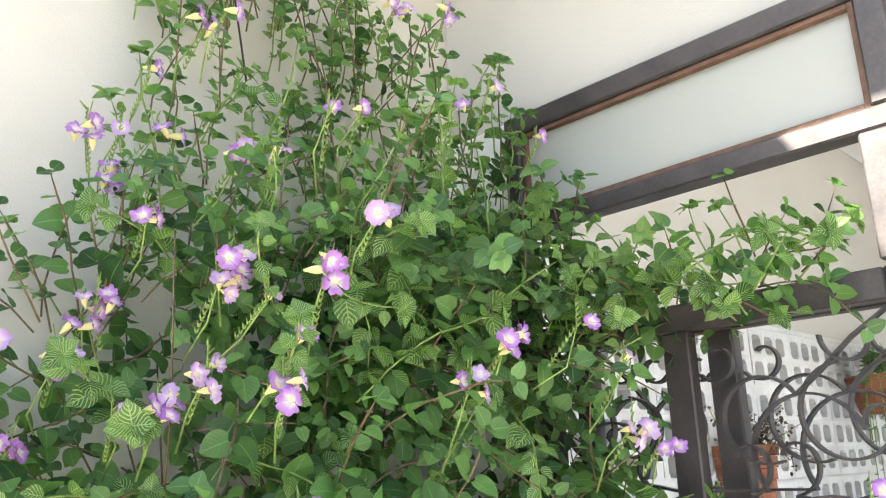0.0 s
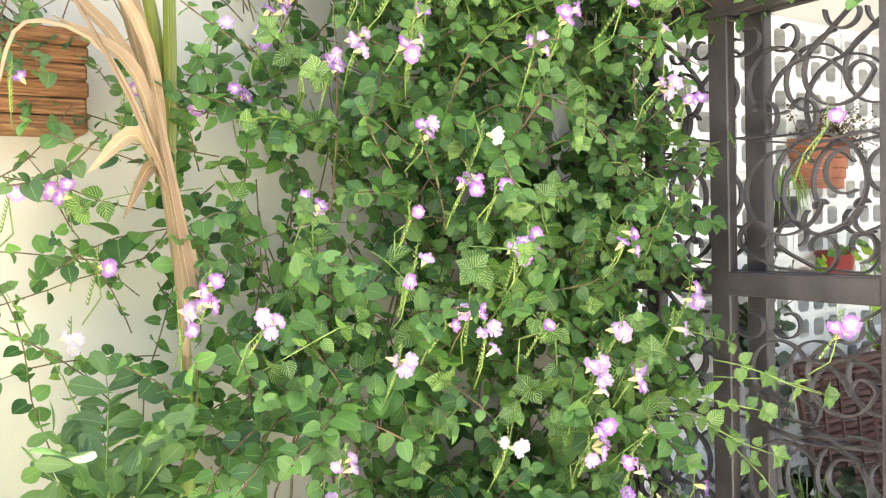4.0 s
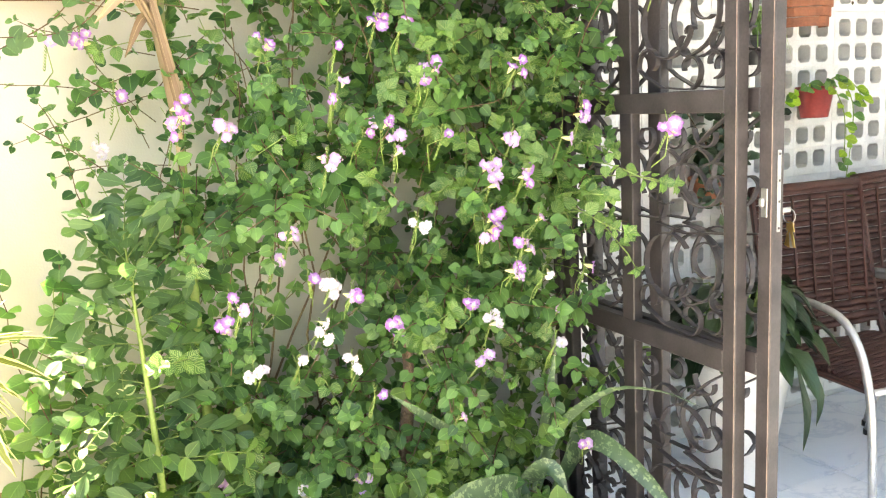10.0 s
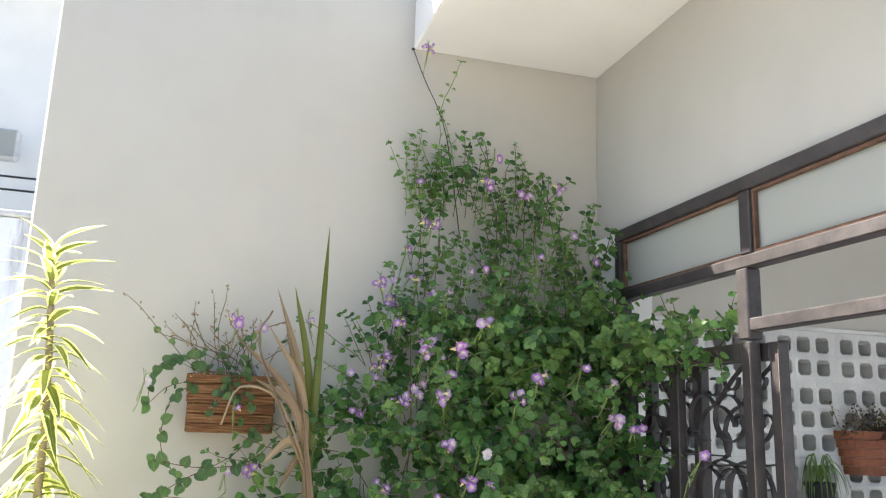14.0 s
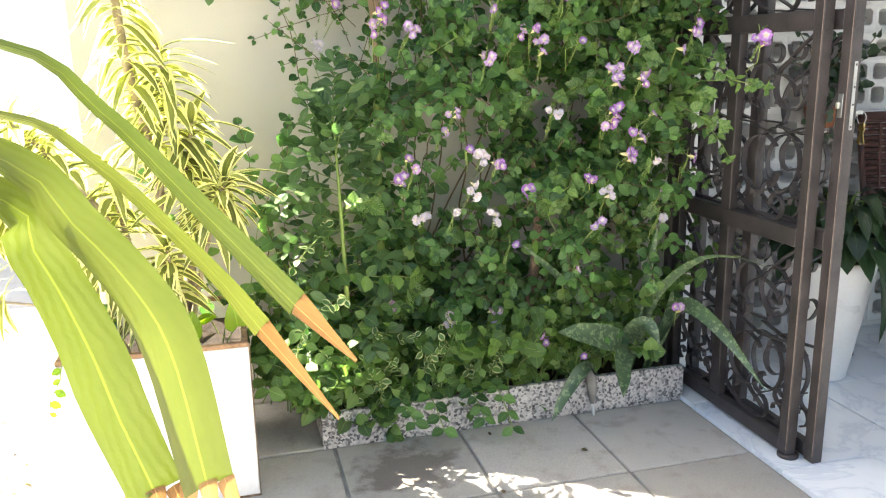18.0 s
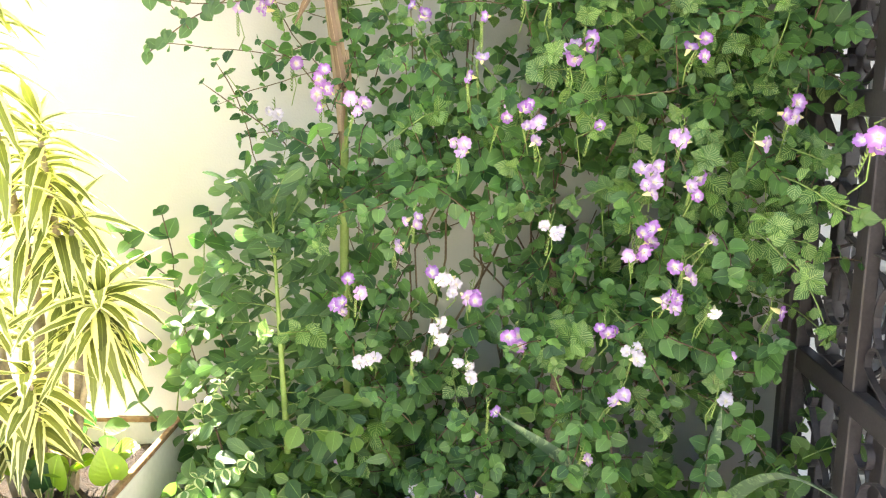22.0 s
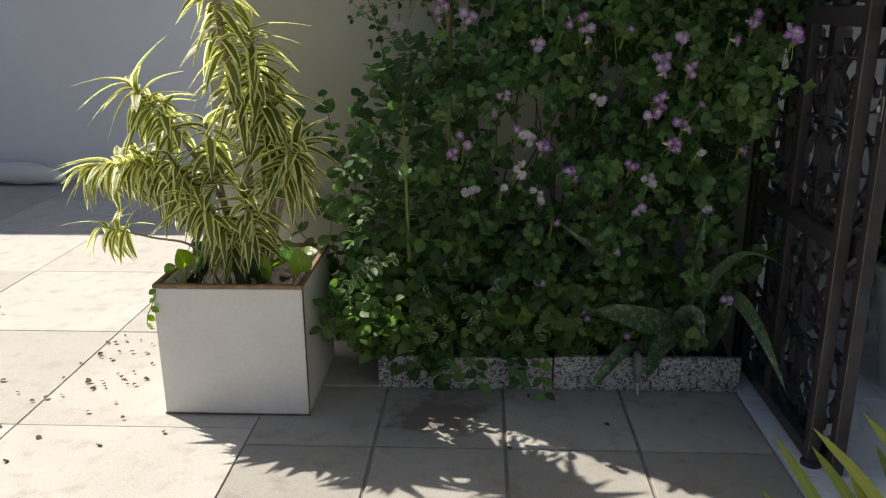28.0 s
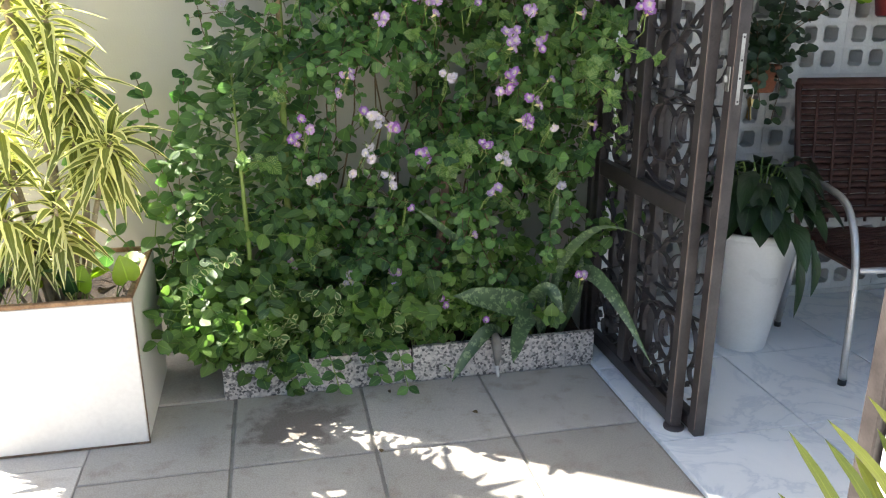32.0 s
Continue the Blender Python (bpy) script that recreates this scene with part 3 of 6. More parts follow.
# ---- the flowering vine ----
def build_vine():
    random.seed(11)
    vine = thing("flowering_vine", "dense green heart-leaved vine with lilac flowers climbing the cream wall", "vine", (-0.7, -0.2, 0.1))
    inv = Matrix.Translation((0.7, 0.2, -0.1))
    g = Greens()
    loose = []

    def sprig(p, way, length, netted, size, gap=0.045, sag=0.06, keep=False):
        n = max(2, round(length / gap))
        pts = arc(p, way, length, n, sag)
        g.of("twig" if not netted else "shoot").tube([inv @ q for q in pts], [0.0017] * n + [0.0008], 4)
        for i in range(1, n + 1):
            d = (pts[i] - pts[i - 1]).normalized()
            side = d.cross(Vector((0, -0.8, 0.6))).normalized()
            if i % 2:
                side = (side * 0.35 + d.cross(side)).normalized()
            grow = size * (0.72 + 0.5 * random.random()) * (1.05 - 0.45 * i / n)
            for sg in (1, -1):
                if random.random() < 0.06:
                    continue
                way2 = side * sg + d * 0.45 + Vector((0, -0.15, -0.25)) + fuzz(0.18)
                face = Vector((0, -0.75, 0.62)) + fuzz(0.32)
                key = "netted" if netted else "vine"
                at = pts[i] + way2.normalized() * 0.008
                if keep and len(loose) < 260 and not netted:
                    loose.append((at, way2, face, grow))
                else:
                    g.leaf(key, NETTED if netted else HEART, inv @ at, way2, face, grow * (0.92 if netted else 1), scatter(0.85, 1.1))
        # the young leaves at the tip spread like a small star
        d = (pts[-1] - pts[-2]).normalized()
        around = d.orthogonal().normalized()
        turn0 = random.random() * 6.3
        for q in range(4 if netted else 2):
            out = Matrix.Rotation(turn0 + q * 1.5, 3, d) @ around
            g.leaf("netted" if netted else "vine", NETTED if netted else HEART, inv @ pts[-1], out + d * 0.35, d + Vector((0, -0.5, 0.4)), size * scatter(0.5, 0.75) * (1.05 if netted else 0.9), scatter(0.9, 1.1))
        return pts[-1]

    # the woody stems against the wall
    for k in range(13):
        x = scatter(-1.25, -0.12)
        p = Vector((x, scatter(-0.2, -0.05), scatter(0.1, 0.5)))
        aim = Vector((np.clip(x + random.gauss(0.1, 0.3), -1.05, -0.15), scatter(-0.35, -0.03), scatter(1.4, 2.5)))
        pts = [p.lerp(aim, i / 9) + fuzz(0.018) for i in range(10)]
        g.of("twig").tube([inv @ q for q in pts], [0.0042 - 0.0003 * i for i in range(10)], 5)
    # inner and outer leaves
    for k in range(1260):
        z = 0.26 + 1.98 * random.random() ** 0.9
        lo, hi = left_edge(z), right_edge(z)
        x = lo + (hi - lo) * random.random()
        deep = front(x, z)
        y = -deep * (0.12 + 0.8 * random.random())
        outer = -y / deep
        # gaps in which the wall shows; thin towards the bare wall
        if z > 1.3 and x < -0.85 and random.random() < min(0.8, (-0.85 - x) * 2.6):
            continue
        if z > 1.85 and x < -0.7 and random.random() < min(0.9, (-0.72 - x) * 3.4 * min(1.0, (z - 1.85) / 0.12)):
            continue
        if noise.noise((x * 3.6, z * 3.6, 1.7)) > 0.21 and random.random() < 0.85:
            continue
        way = Vector((random.gauss(0, 0.5), -0.25 - 0.5 * random.random(), random.gauss(0.1, 0.6)))
        netted = random.random() < 0.06 + 0.09 * (outer > 0.6) + 0.1 * (z > 1.5) + 0.3 * (outer > 0.55 and x > -0.62 and 0.95 < z < 1.6)
        sprig((x, y, z), way, scatter(0.12, 0.26), netted, scatter(0.033, 0.056) * (1.0 - 0.1 * min(1.0, max(0.0, z - 1.2) / 0.5)), gap=0.038 - 0.004 * min(1.0, max(0.0, z - 1.2) / 0.5), keep=outer > 0.6 and 0.9 < z < 1.6)
    # the thinner crown against the wall
    for k in range(200):
        z = 2.1 + 0.72 * random.random() ** 1.5
        lo, hi = left_edge(z), right_edge(z)
        x = lo + (hi - lo) * random.random()
        if noise.noise((x * 4, z * 4, 5.1)) > 0.25:
            continue
        y = -front(x, z) * scatter(0.15, 0.95)
        sprig((x, y, z - 0.1), (random.gauss(0, 0.35), -0.15, 1.0), scatter(0.14, 0.28), random.random() < 0.3, scatter(0.028, 0.042), 0.04, 0.0)
    # the topmost runners
    for x, z, dx, length in ((-0.74, 2.72, -0.02, 0.42), (-0.74, 2.78, -0.08, 0.48), (-0.86, 2.6, -0.12, 0.3), (-0.66, 2.7, 0.02, 0.36), (-0.42, 2.55, 0.06, 0.3), (-0.2, 2.42, 0.1, 0.3), (-0.3, 2.5, 0.0, 0.22), (-0.55, 2.6, 0.02, 0.26)):
        sprig((x, -0.06, z), (dx, -0.05, 1), length, True, 0.028, 0.055, 0.0)
    # runners that wander over the bare wall beside the crown
    for x, z, dx, dz, length in ((-1.0, 2.0, -0.5, 0.8, 0.3), (-1.1, 1.85, -0.7, 0.6, 0.3), (-1.15, 1.75, -1, 0.3, 0.28), (-1.2, 1.6, -1, 0.25, 0.36), (-1.2, 1.5, -1, -0.1, 0.4),
                              (-1.22, 1.42, -0.6, 0.5, 0.36), (-1.25, 1.35, -0.4, 0.8, 0.3), (-1.3, 1.5, -1, 0.15, 0.42), (-1.25, 1.7, -0.8, 0.9, 0.3), (-1.2, 1.3, -1, 0.2, 0.3)):
        sprig((x, scatter(-0.14, -0.05), z), (dx, scatter(-0.2, 0.1), dz), length, random.random() < 0.25, scatter(0.026, 0.038), 0.05, 0.03)
    # thin flowering shoots that stand up in front of the bare wall
    for x, z, dx, dz, length, size in ((-0.93, 2.06, -0.1, 1, 0.2, 0.03), (-0.98, 2.0, -0.35, 1, 0.2, 0.032), (-1.02, 2.0, -0.5, 0.9, 0.2, 0.03), (-0.9, 2.12, 0.1, 1, 0.16, 0.028), (-1.0, 1.92, -0.9, 0.5, 0.22, 0.036),
                                       (-1.05, 1.86, -1, 0.25, 0.22, 0.04), (-1.06, 1.78, -1, 0.1, 0.2, 0.044), (-1.1, 1.7, -0.9, 0.1, 0.22, 0.05), (-1.12, 1.64, -1, -0.1, 0.24, 0.05), (-1.18, 1.56, -1, -0.2, 0.26, 0.055),
                                       (-1.2, 1.66, -1, 0.5, 0.26, 0.044), (-1.36, 1.2, -0.3, 1, 0.3, 0.03), (-1.42, 1.16, -0.25, 1, 0.36, 0.034), (-1.3, 1.22, -0.5, 1, 0.34, 0.034), (-1.25, 1.18, 0.1, 1, 0.3, 0.05), (-1.16, 1.3, -0.2, 1, 0.26, 0.05)):
        sprig((x, scatter(-0.24, -0.14), z), (dx, -0.05, dz), length, random.random() < 0.15, size, 0.05, 0.02)
    # the bough that leans over the gate's top rail and the runners that reach past its post
    for k in range(84):
        y = -0.25 - 0.64 * random.random() ** 0.75
        sprig((scatter(-0.2, 0.02), y, 1.99 + 0.15 * random.random()), (random.gauss(-0.3, 0.3), random.gauss(-0.25, 0.4), random.gauss(0.2, 0.35)), scatter(0.09, 0.16), random.random() < 0.45, scatter(0.034, 0.045))
    for k in range(85):
        z = scatter(1.0, 2.0)
        y = -scatter(0.3, 0.52)
        sprig((scatter(-0.24, -0.06), y, z), (random.gauss(-0.1, 0.3), random.gauss(-0.3, 0.3), random.gauss(-0.1, 0.5)), scatter(0.1, 0.2), random.random() < 0.2, scatter(0.036, 0.05))
    for p, way, length in (((-0.26, -0.76, 1.26), (0.12, -0.9, 0.12), 0.22), ((-0.24, -0.74, 1.22), (0.2, -0.8, 0.05), 0.22), ((-0.3, -0.72, 1.18), (0.1, -0.9, 0.1), 0.2), ((-0.28, -0.7, 1.14), (0.15, -0.8, -0.1), 0.2), ((-0.22, -0.72, 1.1), (0.1, -0.8, -0.4), 0.18)):
        sprig(p, way, length, True, 0.04, 0.05)
    g.link(vine, {"twig": "stem", "shoot": "shoot", "vine": "foliage", "netted": "netted_foliage"}, {"netted": "leaves netted with pale yellow-green veins"})
    forms = [finish("leaf", v, f, MAT["vine"], uv, True) for v, f, uv in HEART]
    for at, way, face, size in loose:
        ob = part("leaf", random.choice(forms), None, vine)
        ob.matrix_basis = Matrix.Translation(inv @ at) @ sway(way, face).to_4x4() @ Matrix.Diagonal((size * scatter(0.85, 1.1), size, size, 1))
    return vine, inv


VINE, VINE_INV = build_vine()


def flower_cluster(x, y, z, key, count):
    """A raceme at the end of a green shoot with a few open flowers."""
    base = Vector((x, min(y, -front(x, z) - 0.05) if left_edge(z) + 0.05 < x else y, z))
    s = Shape(smooth=True)
    root = base + Vector((random.gauss(0, 0.02), 0.06, -scatter(0.07, 0.11)))
    s.tube([VINE_INV @ q for q in (root, root.lerp(base, 0.5) + fuzz(0.012), base, base + Vector((random.gauss(0, 0.01), -0.005, 0.045)))], [0.0016, 0.0015, 0.0014, 0.0008], 4)
    for i in range(5):
        s.tube([VINE_INV @ (base + Vector((0, 0, 0.008 * i))), VINE_INV @ (base + Vector((random.gauss(0, 0.006), -0.006, 0.008 * i + 0.008)))], [0.0022, 0.0006], 4)
    # the closed bracts stand in pairs down the stalk
    for i in range(9):
        at = base.lerp(root, 0.08 * i)
        for sg in (1, -1):
            s.tube([VINE_INV @ at, VINE_INV @ (at + Vector((0.0042 * sg, -0.003, 0.008)))], [0.0021, 0.0005], 4)
    part("flower_stalk", s, MAT["shoot"], VINE)
    for i in range(count + (count > 1)):
        way = Vector((random.gauss(0, 0.6), -0.8, random.gauss(0.22, 0.4)))
        a = 2.4 * i + random.random()
        at = base + Vector((0.014 * math.cos(a) + random.gauss(0, 0.004), scatter(-0.022, 0.004), 0.016 * math.sin(a) + random.gauss(0, 0.006)))
        ob = part("flower", random.choice(FLOWERS[key if random.random() < 0.8 else ("blanched" if key == "blanched" else "pinkish")]), None, VINE)
        ob.matrix_basis = Matrix.Translation(VINE_INV @ at) @ way.to_track_quat("Z", "Y").to_matrix().to_4x4() @ Matrix.Rotation(random.gauss(0, 0.5), 4, "Z") @ Matrix.Scale(scatter(0.55, 0.8), 4)


def build_flowers():
    random.seed(5)
    # clusters whose place is known; the sort is p (lilac), k (pale), w (white)
    upper = (
        "-.81 -.24 2.52 p2 -.89 -.21 2.41 p1 -.98 -.21 2.30 p2 -.93 -.21 2.30 k1 -.87 -.21 2.32 p1 -.84 -.21 2.31 p1 -.83 -.40 2.23 p2 "
        "-.94 -.21 2.22 p3 -.92 -.31 2.15 p2 -.79 -.44 2.24 k1 -.67 -.48 2.32 p1 -.34 -.45 2.47 k1 -.27 -.50 2.36 p1 -.85 -.42 2.07 p2 "
        "-.86 -.41 2.04 k2 -.77 -.53 2.04 p3 -.82 -.47 2.01 k1 -.69 -.55 2.14 k2 -.80 -.51 1.95 p1 -.97 -.28 2.02 p2 -.98 -.26 2.00 p2 "
        "-1.00 -.24 1.95 p2 -.87 -.41 1.92 k2 -.81 -.50 1.89 p3 -.91 -.36 1.87 p3 -.60 -.62 1.89 p2 -.53 -.63 1.96 p2 -.29 -.66 1.93 p1 "
        "-.28 -.66 1.84 k2 -.21 -.66 1.81 p2 -.95 -.31 1.86 p1 -1.04 -.20 1.83 p2 -.39 -.65 1.99 p1 -.21 -1.0 1.34 p3 -.16 -.95 1.72 p1 "
        "-1.47 -.2 1.62 p1 "
    )
    middle = (
        "-1.38 -.21 1.36 w2 -1.20 -.46 1.45 p2 -1.22 -.41 1.41 p2 -1.12 -.51 1.39 k2 -.98 -.40 1.60 p2 -.80 -.52 1.73 p2 -.72 -.60 1.71 w1 "
        "-.75 -.59 1.63 p3 -.70 -.61 1.60 p1 -.63 -.62 1.52 p2 -.66 -.62 1.49 p2 -.85 -.56 1.48 k1 -.87 -.56 1.43 p1 -.76 -.60 1.39 p2 "
        "-.80 -.58 1.36 p1 -.73 -.61 1.34 k2 -.61 -.63 1.34 p1 -.41 -.67 1.51 p3 -.22 -.67 1.39 p2 -.43 -.67 1.33 k2 -.29 -.68 1.32 p1 "
        "-.49 -.66 1.27 k2 -.49 -.66 1.22 k2 -.41 -.68 1.23 p2 -.89 -.56 1.30 k2 -.50 -.66 1.13 p2 -.52 -.66 1.09 p2 -.42 -.68 1.05 p2 "
        "-.44 -.68 .99 p3 -.36 -.68 .96 w1 -.23 -.68 .96 p1 -.37 -.68 1.11 p1 -.69 -.62 1.13 w2 -.99 -.53 1.13 k2 -1.04 -.53 1.07 k1 "
        "-.96 -.55 1.01 p1 -.91 -.56 .99 w3 -.86 -.58 .97 p2 -1.15 -.52 .98 p1 -1.13 -.52 .95 p1 -1.17 -.52 .92 p2 -.94 -.55 .88 w2 "
        "-.87 -.57 .79 w2 -.76 -.60 .88 p2 -.57 -.65 .92 p2 -.51 -.66 .86 w2 -.32 -.68 .86 k1 -.33 -.68 .77 w1 -.53 -.65 .76 k2 "
        "-1.33 -.21 1.49 p1 -.84 -.53 1.56 p1 "
    )
    lower = (
        "-1.11 -.52 .80 w2 -1.00 -.53 .79 w1 -.82 -.58 .69 p1 -.61 -.63 .60 p1 -.86 -.52 .44 k2 -.68 -.54 .35 p2 -.54 -.53 .25 p1 "
        "-1.19 -.40 .47 k2 -1.01 -.47 .42 w2 -.20 -.61 .42 p2 "
    )
    crown = (
        "-.83 -.21 3.24 p2 -.61 -.32 2.68 p3 -.57 -.28 2.80 p1 -.47 -.34 2.65 p2 -.33 -.33 2.68 p2 -.86 -.22 2.68 p1 -.82 -.32 2.50 p1 "
        "-.48 -.49 2.36 p1 -.73 -.48 2.30 p1 -1.09 -.21 1.96 p1 -1.27 -.21 1.81 p1 -1.15 -.21 1.78 p1 -1.46 -.21 1.83 p1 -1.39 -.21 1.64 p2 "
        "-1.75 -.21 1.91 w1 -1.47 -.21 2.13 p2 -1.39 -.21 2.09 p1 -1.23 -.21 2.14 k1 "
    )
    for text in (upper, middle, lower, crown):
        words = text.split()
        for i in range(0, len(words), 4):
            x, y, z = (float(w) for w in words[i : i + 3])
            flower_cluster(x, y, z, {"p": "purple", "k": "pinkish", "w": "blanched"}[words[i + 3][0]], int(words[i + 3][1]))


build_flowers()

# ---- the flower bed and the planter ----
def granite_kerb():
    k = thing("flower_bed_kerb", "speckled grey granite kerb round the flower bed", "kerb", (-0.77, -0.48, 0))
    for x0, x1, z1 in ((-0.695, -0.02, 0.128), (-0.014, 0.695, 0.136)):
        part("granite_strip", Shape().box(x0, x1, 0, 0.022, -0.005, z1, 0.002), MAT["granite"], k)
    part("granite_strip", Shape().box(-0.695, -0.672, 0.025, 0.47, -0.005, 0.125, 0.002), MAT["granite"], k)


granite_kerb()
bed = Shape(smooth=True)
for i in range(41):
    for j in range(15):
        x, y = -1.437 + 1.355 * i / 40, -0.455 + 0.45 * j / 14
        bed.v.append((x, y, 0.085 + 0.035 * noise.noise((x * 9, y * 9, 0)) + 0.02 * noise.noise((x * 30, y * 30, 3))))
bed.f = [[i * 15 + j, (i + 1) * 15 + j, (i + 1) * 15 + j + 1, i * 15 + j + 1] for i in range(40) for j in range(14)]
wall("bed_soil", bed, MAT["soil"], "dark crumbly soil of the flower bed", "soil")


def planter_box():
    p = thing("square_planter", "square white planter box with a raw wooden rim", "planter", (-1.955, -0.46, 0))
    h = 0.265
    part("front_panel", Shape().box(-h, h, -h, -h + 0.018, 0, 0.487, 0.002), MAT["panel"], p)
    part("back_panel", Shape().box(-h, h, h - 0.018, h, 0, 0.487, 0.002), MAT["panel"], p)
    part("side_panel", Shape().box(-h, -h + 0.018, -h + 0.019, h - 0.019, 0, 0.487, 0.002), MAT["panel"], p)
    part("side_panel", Shape().box(h - 0.018, h, -h + 0.019, h - 0.019, 0, 0.487, 0.002), MAT["panel"], p)
    for x0, x1, y0, y1 in ((-h, h, -h, -h + 0.018), (-h, h, h - 0.018, h), (-h, -h + 0.018, -h + 0.019, h - 0.019), (h - 0.018, h, -h + 0.019, h - 0.019)):
        part("rim", Shape().box(x0, x1, y0, y1, 0.488, 0.502, 0.002), MAT["rim"], p, "raw brown wooden edge")
    part("corner_strip", Shape().box(h + 0.0005, h + 0.004, -h - 0.002, -h + 0.006, 0.0, 0.5, 0.0005), MAT["bark"], p, "dark cracked corner joint")
    part("base_strip", Shape().box(-h - 0.002, h + 0.002, -h - 0.003, -h - 0.0005, 0.0, 0.007, 0.0005), MAT["bark"], p, "dark wooden bottom edge")
    soil = Shape(smooth=True)
    for i in range(13):
        for j in range(13):
            x, y = -0.246 + 0.492 * i / 12, -0.246 + 0.492 * j / 12
            soil.v.append((x, y, 0.425 + 0.03 * noise.noise((x * 12, y * 12, 0))))
    soil.f = [[i * 13 + j, (i + 1) * 13 + j, (i + 1) * 13 + j + 1, i * 13 + j + 1] for i in range(12) for j in range(12)]
    part("soil", soil, MAT["soil"], p)


planter_box()


# ---- the iron gate ----
GATE_END = -1.87


def gate_frame():
    g = thing("iron_gateway", "dark brown painted iron gateway with a glazed transom", "gateway", (0, 0, 0.012))
    y1 = GATE_END
    part("transom_rail", Shape().box(-0.03, 0.02, y1, -0.217, 2.522, 2.569, 0.004), MAT["iron"], g)
    part("transom_rail", Shape().box(-0.03, 0.02, y1, -0.217, 2.283, 2.322, 0.004), MAT["iron"], g)
    part("stile", Shape().box(-0.03, 0.02, -0.261, -0.217, 0, 2.282, 0.004), MAT["iron"], g)
    for y0, y in ((-0.262, -0.217), (-1.055, -1.005), (y1, y1 + 0.05)):
        part("mullion", Shape().box(-0.031, 0.021, y0, y, 2.323, 2.521, 0.004), MAT["iron"], g)
    for a, b in ((-1.005, -0.262), (y1 + 0.05, -1.055)):
        part("glass_pane", Shape().box(-0.002, 0.003, a + 0.001, b - 0.001, 2.323, 2.521, 0), MAT["glass"], g, "pale frosted glass pane")
        for z in (2.323, 2.511):
            part("glazing_bead", Shape().box(-0.02, -0.004, a + 0.011, b - 0.011, z, z + 0.01, 0.001), MAT["rust"], g, "rusty glazing bead")
        for y in (a + 0.001, b - 0.011):
            part("glazing_bead", Shape().box(-0.02, -0.004, y, y + 0.01, 2.323, 2.521, 0.001), MAT["rust"], g, "rusty glazing bead")
    part("post", Shape().box(-0.031, 0.021, -1.03, -0.977, 2.068, 2.282, 0.004), MAT["iron"], g)
    part("door_rail", Shape().box(-0.03, 0.02, y1, -1.031, 2.09, 2.129, 0.004), MAT["iron"], g)
    part("stile", Shape().box(-0.03, 0.02, y1, y1 + 0.05, 0, 2.089, 0.004), MAT["iron"], g)


gate_frame()
wall("gate_jamb_far", Shape().box(-0.012, 0.14, -2.1, GATE_END - 0.002, -0.01, 2.584, 0.006), MAT["white"], "white painted far jamb of the gate", "jamb")


def ribbon(pts, deep=0.008, thick=0.0022):
    """A flat iron bar bent along points of the plane x = 0."""
    s = Shape(smooth=False)
    n = len(pts)
    for i, (y, z) in enumerate(pts):
        a, b = pts[max(i - 1, 0)], pts[min(i + 1, n - 1)]
        d = Vector((b[0] - a[0], b[1] - a[1]))
        d.normalize()
        ny, nz = -d.y * thick, d.x * thick
        s.v += [(-deep, y + ny, z + nz), (deep, y + ny, z + nz), (deep, y - ny, z - nz), (-deep, y - ny, z - nz)]
    for i in range(n - 1):
        for j in range(4):
            a, b = 4 * i + j, 4 * i + (j + 1) % 4
            s.f.append([a, b, b + 4, a + 4])
    s.f += [[3, 2, 1, 0], [4 * n - 4 + j for j in range(4)]]
    return s


def coil(cy, cz, r0, r1, a0, a1, n=22):
    """A spiral round (cy, cz) from radius r0 at a0 degrees to r1 at a1."""
    return [(cy + (r0 + (r1 - r0) * i / n) * math.cos(radians(a0 + (a1 - a0) * i / n)), cz + (r0 + (r1 - r0) * i / n) * math.sin(radians(a0 + (a1 - a0) * i / n))) for i in range(n + 1)]


